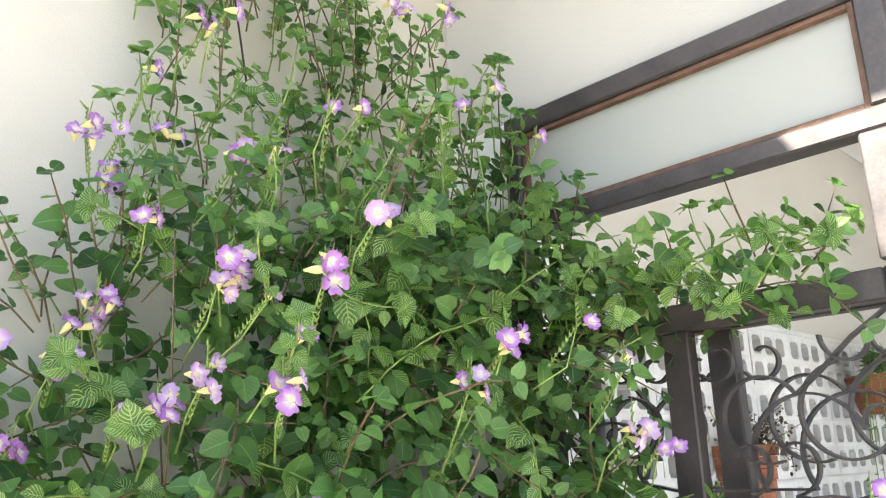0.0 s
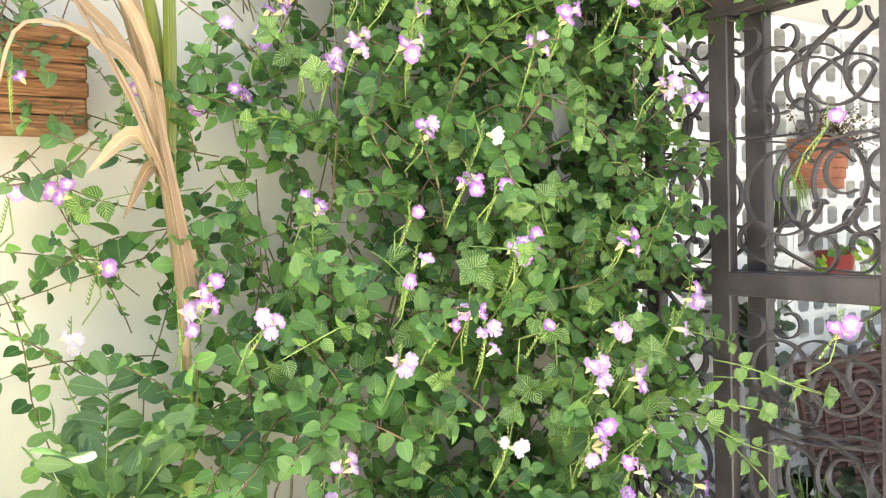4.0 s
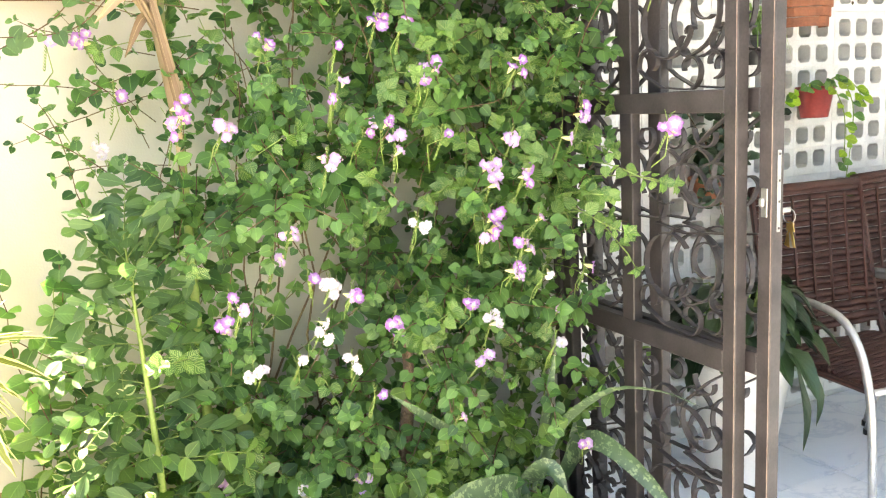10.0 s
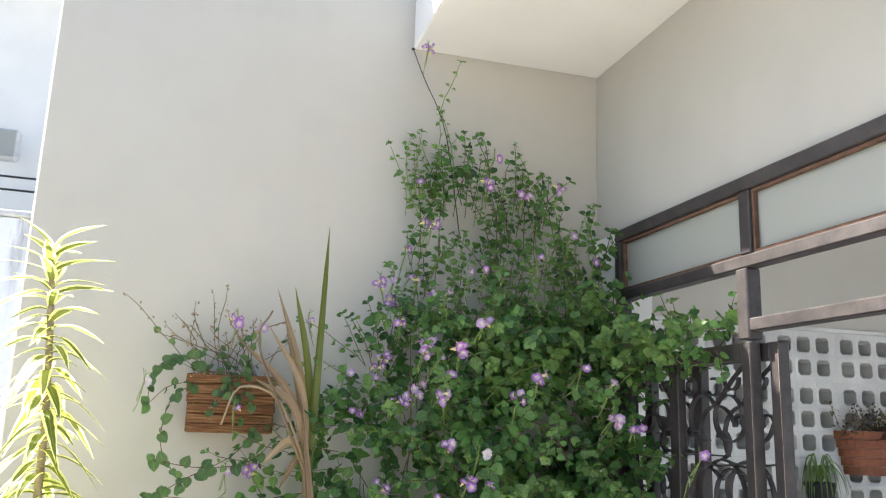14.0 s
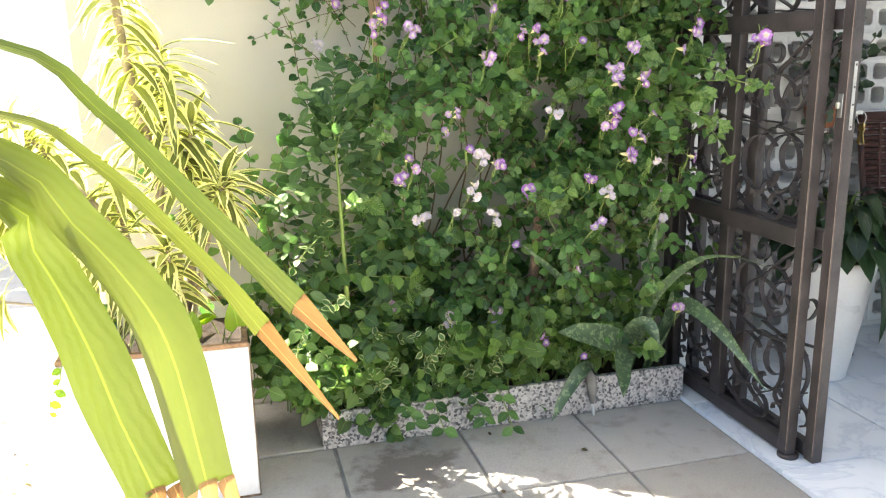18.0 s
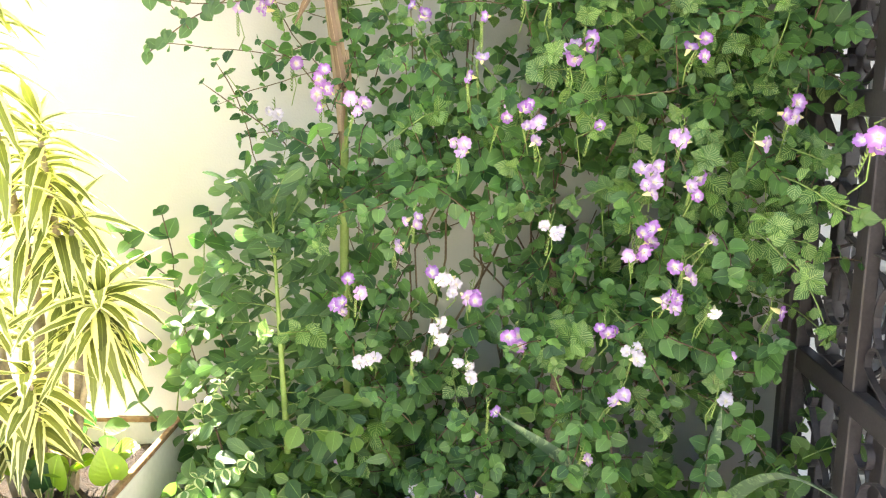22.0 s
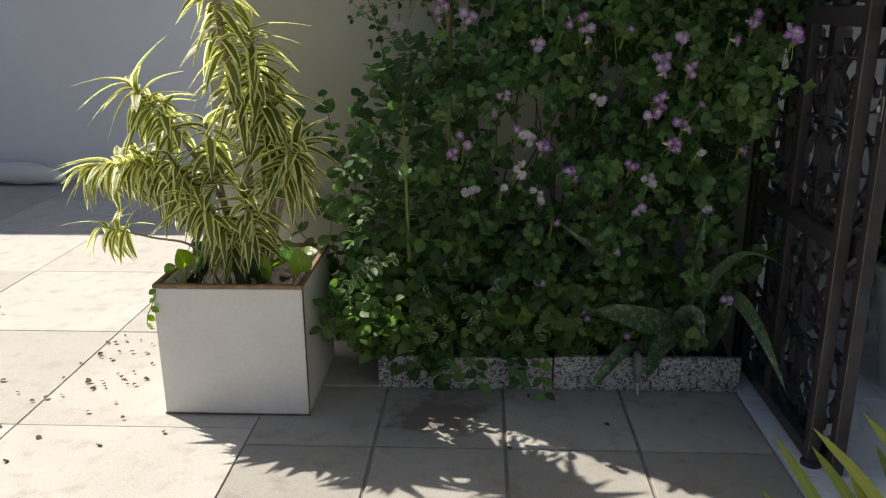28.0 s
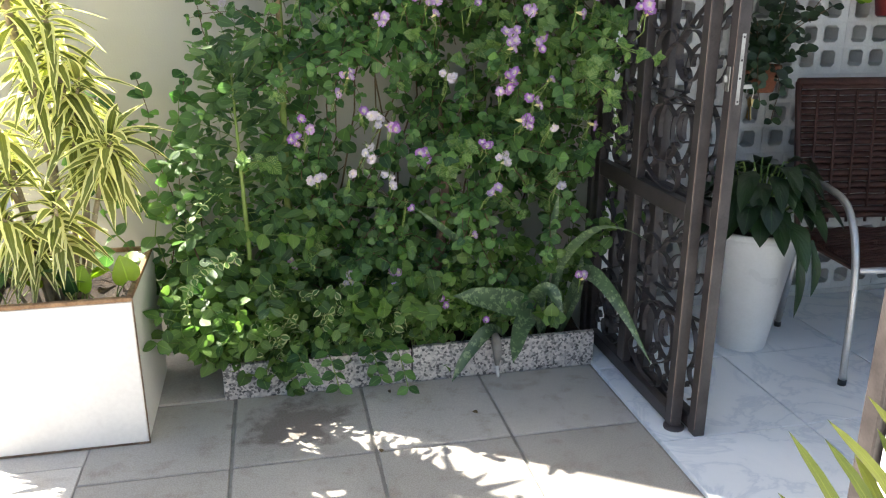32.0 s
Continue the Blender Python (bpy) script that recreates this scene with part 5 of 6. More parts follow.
sprigs("pointed_shrub", "young shrub with pointed dark leaves against the wall", (-1.38, -0.12, 0.09), "vine", HEART, 9, 0.042, 0.06, (0.9, 1.4), (0.1, 0.0), "twig", seed=12)


def kerb_trailers():
    """Short leafy shoots that hang over the kerb's front."""
    random.seed(91)
    o = Vector((-1.1, -0.45, 0.12))
    p = thing("trailing_sprig", "leafy green shoots hanging over the granite kerb", "plant", o)
    inv = Matrix.Translation(-o)
    g = Greens()
    for x, out, drop in ((-1.22, 0.12, 0.03), (-1.12, 0.12, 0.07), (-0.97, 0.1, 0.06), (-0.88, 0.14, 0.09)):
        pts = curve(((x, -0.4, 0.1), (x + 0.01, -0.48, 0.175), (x + 0.03, -0.5 - out * 0.5, 0.16), (x + 0.05, -0.5 - out, 0.15 - drop)), 7)
        g.of("shoot").tube([inv @ q for q in pts], 0.002, 5)
        for i in range(2, 8):
            for sg in (1, -1):
                g.leaf("vine", OVAL, inv @ pts[i], Vector((sg, -0.3, -0.25)) + fuzz(0.2), Vector((0, -0.6, 0.8)) + fuzz(0.2), scatter(0.038, 0.055))
    g.link(p, {"shoot": "stem", "vine": "foliage"})


kerb_trailers()


def bed_sticks():
    random.seed(4)
    for x, y, h, r in ((-0.85, -0.42, 0.16, 0.013), (-0.70, -0.42, 0.19, 0.013), (-0.96, -0.4, 0.12, 0.012)):
        s = thing("cut_stake", "pale sawn-off wooden stake in the bed", "stake", (x, y, 0.07), group="stakes in the bed")
        part("stake", Shape(smooth=True).tube([(0, 0, 0), (0.004, 0, h * 0.5), (0.001, 0.004, h)], [r, r * 0.95, r * 0.9], 9), MAT["rim"], s)
    t = thing("old_trunk", "bare brown woody trunk among the vine leaves", "trunk", (-0.66, -0.33, 0.06))
    part("trunk", Shape(smooth=True).tube(curve(((0, 0, 0), (-0.01, -0.03, 0.3), (0.015, -0.06, 0.62), (0.0, -0.03, 0.95)), 12), [0.021] * 6 + [0.02, 0.018, 0.016, 0.014, 0.012, 0.01, 0.008], 10), MAT["bark"], t)
    w = thing("wilted_pod", "wilted grey pod with a broken stalk leaning on the kerb", "plant debris", (-0.47, -0.50, 0.0))
    part("pod", Shape(smooth=True).tube(((0.0, -0.008, 0.045), (0.004, 0.0, 0.09), (0.0, 0.005, 0.14), (-0.004, 0.018, 0.165)), [0.008, 0.018, 0.02, 0.012], 9), MAT["grout"], w)
    part("stalk", Shape(smooth=True).tube(((0.004, -0.014, -0.002), (0.002, -0.012, 0.02), (0.0, -0.008, 0.05)), [0.006, 0.007, 0.006], 7), MAT["cement"], w)


bed_sticks()


def dead_palm():
    random.seed(13)
    o = Vector((-1.15, -0.2, 0.08))
    p = thing("dying_palm", "dying young palm with a straw-brown fan and one yellow-green spear", "palm", o)
    pts = curve(((-1.17, -0.2, 0.08), (-1.2, -0.27, 0.7), (-1.19, -0.27, 1.3), (-1.2, -0.25, 1.62)), 14)
    part("cane", Shape(smooth=True).tube([q - o for q in pts], [0.016 - 0.0005 * i for i in range(15)], 8), MAT["stalk"], p, "yellow-green ringed cane")
    at = Vector((-1.2, -0.25, 1.6))
    for k in range(7):
        lean = Vector((random.gauss(0, 0.012), random.gauss(-0.01, 0.008), 0))
        part("dry_sheath", ribbon_leaf(Shape(smooth=True), [q - o + lean for q in curve(((-1.195, -0.275, 1.22 + 0.05 * k), (-1.195, -0.28, 1.45), (-1.21 - 0.008 * k, -0.27, 1.68 + 0.03 * k)), 8)], swell(8, scatter(0.008, 0.014), 0.5, 0.1), (scatter(-0.6, 0.6), -1, 0), 0.6), MAT["dry"], p, "frayed dry leaf sheath")
    fans = (((-1.25, -0.26, 1.95), (-1.345, -0.23, 2.25)), ((-1.28, -0.28, 1.88), (-1.47, -0.25, 2.07)), ((-1.25, -0.24, 1.9), (-1.31, -0.2, 2.16)), ((-1.24, -0.28, 1.9), (-1.37, -0.26, 2.12)),
            ((-1.27, -0.3, 1.84), (-1.4, -0.3, 1.93)), ((-1.27, -0.3, 1.73), (-1.36, -0.32, 1.66)), ((-1.24, -0.28, 1.68), (-1.30, -0.3, 1.58)))
    for mid, tip in fans:
        pts = [q - o for q in curve((at, mid, tip), 10)]
        part("dry_leaf", ribbon_leaf(Shape(smooth=True), pts, swell(10, scatter(0.009, 0.017), 0.3, 0.05, 0.55), (scatter(-0.5, 0.5), -1, 0.2), 0.5), MAT["dry"], p, "curled straw-brown dead leaf")
    for ctrl, w, key in (((at, (-1.19, -0.25, 2.05), (-1.175, -0.22, 2.49)), 0.015, "strap"), ((at, (-1.22, -0.24, 1.95), (-1.283, -0.22, 2.26)), 0.017, "strap")):
        pts = [q - o for q in curve(ctrl, 12)]
        part("green_leaf", ribbon_leaf(Shape(smooth=True), pts, swell(12, w, 0.5, 0.03, 0.35), (0.3, -1, 0), 0.3), MAT[key], p, "yellow-green spear leaf")
    for ctrl in (((-1.2, -0.28, 1.62), (-1.32, -0.34, 1.86), (-1.45, -0.36, 1.9), (-1.5, -0.36, 1.78)), ((-1.2, -0.28, 1.6), (-1.3, -0.36, 1.8), (-1.4, -0.3, 2.05), (-1.36, -0.3, 2.16))):
        part("fibre", Shape(smooth=True).tube([q - o for q in curve(ctrl, 12)], [0.006] * 8 + [0.004] * 5, 5, True, 0.4), MAT["dry"], p)


dead_palm()


def wall_basket():
    random.seed(19)
    o = Vector((-1.465, -0.003, 1.75))
    b = thing("wall_planter", "rustic reddish-brown fibre wooden planter hung on the cream wall", "planter", o)
    w0, w1, d = 0.140, 0.158, 0.13
    n = 6
    for i in range(n):
        z0, z1 = 0.2 * i / n, 0.2 * (i + 1) / n - 0.002
        wa = w0 + (w1 - w0) * i / n
        part("slat", Shape().box(-wa + scatter(-0.003, 0.003), wa + scatter(-0.003, 0.003), -d - 0.01 * i / n, -d + 0.012, z0, z1, 0.004), MAT["planks"], b)
    for sg in (-1, 1):
        part("side_board", Shape().box(sg * w0 - 0.007, sg * w0 + 0.007, -d + 0.013, -0.002, 0.001, 0.199, 0.003), MAT["planks"], b)
    part("base_board", Shape().box(-w0 + 0.008, w0 - 0.008, -d + 0.013, -0.002, 0.002, 0.016, 0.003), MAT["planks"], b)
    part("soil", Shape().box(-w0 + 0.009, w0 - 0.009, -d + 0.014, -0.003, 0.02, 0.17, 0.01), MAT["soil"], b)
    # the straggling plant in it
    q = Vector((-1.465, -0.07, 1.92))
    p = thing("straggly_plant", "thin straggling plant with small leaves and dry seed heads", "plant", q)
    inv = Matrix.Translation(-q)
    g = Greens()
    for k in range(44):
        base = q + Vector((scatter(-0.12, 0.12), scatter(-0.05, 0.03), 0))
        left = random.random() < 0.6
        up = random.random() < 0.62
        way = (random.gauss(-0.5 if left else 0.1, 0.4), -0.25, scatter(0.6, 1.2) if up else scatter(-0.2, 0.4))
        n = 7
        pts = arc(base, way, scatter(0.16, 0.40) if up else scatter(0.12, 0.22), n, 0.02 if up else 0.16, 0.16)
        g.of("twig").tube([inv @ a for a in pts], [0.0016] * n + [0.0008], 4)
        for i in range(2, n + 1):
            for _ in range(3):
                if up and i > 4:
                    g.leaf("dry", OVAL, inv @ (pts[i] + fuzz(0.006)), fuzz(1), fuzz(1), scatter(0.008, 0.014))
                elif random.random() < (0.15 if up else 0.3):
                    g.leaf("rounded", HEART, inv @ pts[i], fuzz(0.7) + Vector((0, -0.4, -0.2)), Vector((0, -0.8, 0.6)) + fuzz(0.4), scatter(0.016, 0.032))
    # long runners that hang from it
    for ctrl in (((-1.55, -0.12, 1.93), (-1.66, -0.18, 1.86), (-1.68, -0.18, 1.7), (-1.6, -0.2, 1.58)), ((-1.35, -0.16, 1.8), (-1.45, -0.2, 1.68), (-1.6, -0.2, 1.6), (-1.72, -0.18, 1.52)),
                 ((-1.3, -0.2, 1.75), (-1.4, -0.22, 1.66), (-1.55, -0.22, 1.64), (-1.7, -0.2, 1.66)), ((-1.52, -0.13, 1.94), (-1.62, -0.16, 2.0), (-1.72, -0.16, 1.96), (-1.74, -0.15, 1.84))):
        pts = curve(ctrl, 14)
        g.of("twig").tube([inv @ a for a in pts], 0.0018, 4)
        for i in range(2, 15):
            for sg in (1, -1):
                if random.random() < 0.5:
                    g.leaf("rounded", HEART, inv @ pts[i], Vector((random.gauss(0, 0.5), -0.4, sg * 0.6)), Vector((0, -0.9, 0.5)) + fuzz(0.3), scatter(0.02, 0.04))
    g.link(p, {"twig": "stem", "dry": "seed_head", "rounded": "foliage"})


wall_basket()

# ---- the porch beyond the gate ----
def pot(name, label, at, r0, r1, h, material, rim=0.012, thick=0.008, group=""):
    p = thing(name, label, "pot", at, group)
    body = Shape(smooth=True).lathe(((0.0, 0.0), (r0, 0.0), (r0 + 0.003, 0.004), (r1, h - rim * 1.6), (r1 + 0.002, h - rim * 1.5), (r1 - thick, h - rim * 1.4), (r0, 0.02), (0, 0.02)), 28)
    part("body", body, material, p)
    part("rim", Shape(smooth=True).lathe(((r1 - thick, h - rim * 1.4), (r1 + 0.002, h - rim * 1.5), (r1 + 0.006, h - rim), (r1 + 0.005, h - 0.002), (r1, h), (r1 - thick, h - 0.002), (r1 - thick, h - rim * 1.4)), 28), material, p)
    part("soil", Shape(smooth=True).lathe(((0.0, h - 0.02), (r1 - thick - 0.001, h - 0.025)), 28), MAT["soil"], p)
    return p


def peace_lily():
    random.seed(41)
    pot("tall_pot", "tall tapered white pot on the marble floor", (0.575, -0.45, 0.012), 0.095, 0.17, 0.5, MAT["ceramic"], 0.02, 0.012)
    o = Vector((0.575, -0.45, 0.48))
    p = thing("peace_lily", "peace lily with broad drooping dark green leaves in the tall pot", "plant", o)
    for k in range(60):
        a = k * 2.4
        t = k / 60
        out = Vector((math.cos(a), math.sin(a), 0))
        if (o + out * 0.4).x < 0.14:
            out.x *= 0.4
        if (o + out * 0.4).y > -0.08:
            out.y *= 0.5
        reach = scatter(0.15, 0.27) * (1 - 0.4 * t)
        up = 0.07 + 0.2 * t
        base = out * 0.03
        mid = out * reach * 0.55 + Vector((0, 0, up))
        joint = out * reach * 0.75 + Vector((0, 0, up + 0.02))
        part("stalk", Shape(smooth=True).tube(curve((base, mid, joint), 6), 0.003, 5), MAT["shoot"], p)
        tip = joint + out * scatter(0.1, 0.16) + Vector((0, 0, -scatter(0.03, 0.12) - 0.06 * (1 - t)))
        part("leaf", ribbon_leaf(Shape(smooth=True), curve((joint, joint.lerp(tip, 0.5) + Vector((0, 0, 0.035)), tip), 8), swell(8, scatter(0.034, 0.055), 0.15, 0.0, 0.4), (0, 0, 1), 0.3), MAT["dark"], p)
    for x0, ln in ((0.06, 0.3), (0.12, 0.22)):
        q = Vector((x0, -0.19, 0.02))
        part("withered_leaf", ribbon_leaf(Shape(smooth=True), curve((q, q + Vector((0.005, -0.03, -ln * 0.5)), q + Vector((0.015, -0.02, -ln))), 8), swell(8, 0.026, 0.25, 0.0), (0.2, -1, 0.1), 0.5), MAT["dark"], p, "limp hanging leaf")


peace_lily()


def wicker_chair():
    c = thing("wicker_chair", "brown wicker armchair on a grey aluminium tube frame", "chair", (0, 0, 0), group="chairs along the block wall")
    hw = 0.25
    for i in range(11):
        z = 0.50 + 0.048 * i
        y = 0.225 + 0.012 * i
        for k in range(2):
            part("back_strand", Shape(smooth=True).tube([(x, y + 0.005 * math.sin(j * 1.57 + i + k), z + 0.024 * k) for j, x in enumerate(np.linspace(-hw + 0.01, hw - 0.01, 15))], 0.0135, 6, True, 0.6), MAT["wicker"], c)
    for i in range(6):
        x = -0.2 + 0.08 * i
        part("back_rod", Shape(smooth=True).tube([(x, 0.224, 0.47), (x, 0.285, 0.99), (x, 0.36, 1.03)][:2], 0.006, 6), MAT["wicker"], c)
    for i in range(20):
        y = -0.24 + 0.0245 * i
        part("seat_strand", Shape(smooth=True).tube([(x, y, 0.435 + 0.005 * math.sin(j * 1.57 + i)) for j, x in enumerate(np.linspace(-hw + 0.01, hw - 0.01, 11))], 0.0135, 6, True, 0.6), MAT["wicker"], c)
    for sg in (-1, 1):
        x = sg * hw
        part("back_tube", Shape(smooth=True).tube(curve(((x, 0.355, 1.02), (x, 0.29, 0.75), (x, 0.225, 0.5), (x, 0.14, 0.43), (x, -0.25, 0.43)), 18), 0.0125, 8), MAT["wicker"], c)
        part("arm_tube", Shape(smooth=True).tube(curve(((x * 1.04, 0.25, 0.66), (x * 1.06, 0.0, 0.67), (x * 1.06, -0.16, 0.62), (x * 1.06, -0.25, 0.42), (x * 1.06, -0.28, 0.01)), 22), 0.0135, 8), MAT["alu"], c)
        part("rear_leg", Shape(smooth=True).tube(((x, 0.17, 0.44), (x, 0.26, 0.01)), 0.0125, 8), MAT["alu"], c)
        for y in (-0.28, 0.26):
            part("foot_cap", Shape(smooth=True).tube(((x * (1.06 if y < 0 else 1), y, 0.0), (x * (1.06 if y < 0 else 1), y, 0.022)), 0.015, 8), MAT["black"], c, "black rubber foot cap")
    part("top_roll", Shape(smooth=True).tube(((-hw, 0.355, 1.02), (hw, 0.355, 1.02)), 0.017, 8), MAT["wicker"], c)
    part("front_tube", Shape(smooth=True).tube(((-hw, -0.25, 0.43), (hw, -0.25, 0.43)), 0.0125, 8), MAT["alu"], c)
    return c


chair = wicker_chair()
chair.matrix_basis = pose(1.04, -0.62, 0.012, 0, 0, -8)
copy_thing(chair, pose(1.66, -0.58, 0.012, 0, 0, 4))


def hung_pots():
    random.seed(51)
    # half-round wooden-looking pot with a dry twiggy plant
    o = Vector((1.31, -0.025, 1.64))
    b = thing("hanging_planter", "reddish-brown slatted planter hung on the block wall", "planter", o)
    for i in range(5):
        z0, z1 = 0.19 * i / 5, 0.19 * (i + 1) / 5 - 0.002
        w = 0.125 + 0.05 * i / 5
        arcpts = [(w * math.cos(a), -0.135 * (0.8 + 0.2 * i / 5) * math.sin(a), (z0 + z1) / 2) for a in np.linspace(0, math.pi, 15)]
        s = Shape()
        for x, y, z in arcpts:
            s.v += [(x, y, z0), (x, y, z1), (x * 0.93, y * 0.9, z1), (x * 0.93, y * 0.9, z0)]
        for j in range(14):
            for q in range(4):
                s.f.append([4 * j + q, 4 * j + (q + 1) % 4, 4 * j + 4 + (q + 1) % 4, 4 * j + 4 + q])
        part("slat", s, MAT["clay"], b)
    part("soil", Shape(smooth=True).lathe(((0, 0.16), (0.105, 0.155)), 20, (0, -0.06)), MAT["soil"], b)
    p = thing("dry_plant", "dry twiggy plant with tiny brown leaves", "plant", o + Vector((0, -0.06, 0.16)))
    g = Greens()
    for k in range(30):
        pts = arc((random.gauss(0, 0.06), random.gauss(0, 0.02), 0), (random.gauss(0.15, 0.5), -0.2, 1), scatter(0.08, 0.2), 6, 0.05 if k % 3 else 0.4, 0.2)
        g.of("twig").tube(pts, 0.0014, 4)
        for q in pts[1:]:
            for _ in range(4):
                g.leaf("litter", OVAL, q + fuzz(0.01), fuzz(1), fuzz(1), scatter(0.008, 0.016))
    g.link(p, {"twig": "stem", "litter": "dry_foliage"})
    # black pot with a spider plant
    pot("hanging_pot", "small black plastic pot hung on the block wall", (0.99, -0.10, 1.5), 0.045, 0.06, 0.11, MAT["black"], group="pots hung on the block wall")
    o = Vector((0.99, -0.10, 1.6))
    p = thing("spider_plant", "spider plant with thin arching pale blades", "plant", o)
    for k in range(26):
        a = k * 2.4
        out = Vector((math.cos(a), math.sin(a) * 0.7 - 0.3, 0))
        if out.y > 0.2:
            out.y = 0.2
        r, u = scatter(0.05, 0.12), scatter(0.04, 0.13)
        part("blade", ribbon_leaf(Shape(smooth=True), curve(((0, 0, -0.01), out * r * 0.5 + Vector((0, 0, u)), out * r + Vector((0, 0, u * 0.5)), out * r * 1.3 + Vector((0, 0, u * 0.2 - 0.09))), 8), swell(8, 0.005, 0.7, 0.0), (0, 0, 1), 0.4), MAT["spider"], p)
    # red pot with a trailing plant
    pot("hanging_pot", "small red plastic pot hung on the block wall", (1.31, -0.115, 1.28), 0.05, 0.07, 0.125, MAT["red"], group="pots hung on the block wall")
    o = Vector((1.31, -0.115, 1.39))
    p = thing("trailing_plant", "trailing plant with yellow-green round leaves hanging from the red pot", "plant", o)
    trails = (((0, 0, 0), (0.06, -0.06, 0.04), (0.11, -0.09, -0.06), (0.12, -0.08, -0.22), (0.10, -0.07, -0.42)), ((0, 0, 0), (-0.06, -0.04, 0.03), (-0.14, -0.04, 0.0), (-0.2, -0.03, -0.04)),
              ((0, 0, 0), (0.08, -0.05, 0.05), (0.18, -0.05, 0.0), (0.24, -0.04, -0.06)), ((0, 0, 0), (0.0, -0.07, 0.02), (0.05, -0.1, -0.1), (0.07, -0.09, -0.3)))
    for ctrl in trails:
        pts = curve(ctrl, 12)
        part("runner", Shape(smooth=True).tube(pts, 0.0022, 5), MAT["shoot"], p)
        for i in range(1, 13):
            s = Shape(smooth=True)
            put_leaf(s, random.choice(ROUND), pts[i], Vector((random.choice((-1, 1)), -0.5, -0.3)), Vector((0, -1, 0.6)) + fuzz(0.2), scatter(0.035, 0.06))
            part("leaf", s, MAT["pothos"] if random.random() < 0.6 else MAT["vine"], p)
    # square-shouldered red pot and a fern further in
    pot("hanging_pot", "wide red plastic pot hung further along the block wall", (2.18, -0.16, 1.35), 0.10, 0.13, 0.17, MAT["red"], group="pots hung on the block wall")
    pot("hanging_pot", "terracotta pot hung high on the block wall", (2.42, -0.16, 1.95), 0.09, 0.13, 0.16, MAT["clay"], group="pots hung on the block wall")
    o = Vector((2.42, -0.16, 2.1))
    p = thing("fern", "fern with long drooping fronds in a high hung pot", "fern", o)
    for k in range(18):
        a = k * 2.4
        out = Vector((math.cos(a), math.sin(a) * 0.5 - 0.35, 0))
        if out.y > 0.1:
            out.y = 0.1
        pts = curve(((0, 0, 0), out * 0.12 + Vector((0, 0, 0.1)), out * 0.24 + Vector((0, 0, -0.05)), out * 0.3 + Vector((0, 0, -scatter(0.25, 0.5)))), 16)
        g = Greens()
        g.of("shoot").tube(pts, 0.002, 4)
        for i in range(2, 17):
            d = (pts[i] - pts[i - 1]).normalized()
            side = d.cross(Vector((0, -1, 0.2))).normalized()
            for sg in (1, -1):
                g.leaf("fern", LANCE, pts[i], side * sg + d * 0.4, Vector((0, -1, 0.3)), 0.05 * (1.1 - i / 20), 1.3)
        stem = part("frond", g.shapes["shoot"], MAT["shoot"], p)
        part("leaflet_spray", g.shapes["fern"], MAT["fern"], stem)["kind"] = "stuff"
    # dark bushy plant behind the gate post
    pot("hanging_pot", "small terracotta pot hung behind the gate post", (0.76, -0.10, 0.98), 0.05, 0.07, 0.11, MAT["clay"], group="pots hung on the block wall")
    o = Vector((0.76, -0.10, 1.08))
    p = thing("dark_plant", "bushy plant with small dark glossy leaves", "plant", o)
    g = Greens()
    for k in range(26):
        pts = arc((0, 0, 0), (random.gauss(0, 0.45), -0.35, 1), scatter(0.15, 0.4), 7, 0.04 if k % 3 else 0.45, 0.15)
        g.of("twig").tube(pts, 0.002, 4)
        for i in range(2, 8):
            for sg in (1, -1):
                g.leaf("dark", ROUND, pts[i], Vector((sg, random.gauss(-0.3, 0.3), random.gauss(0, 0.4))), Vector((0, -0.8, 0.6)) + fuzz(0.3), scatter(0.03, 0.055))
    g.link(p, {"twig": "stem", "dark": "foliage"})


hung_pots()


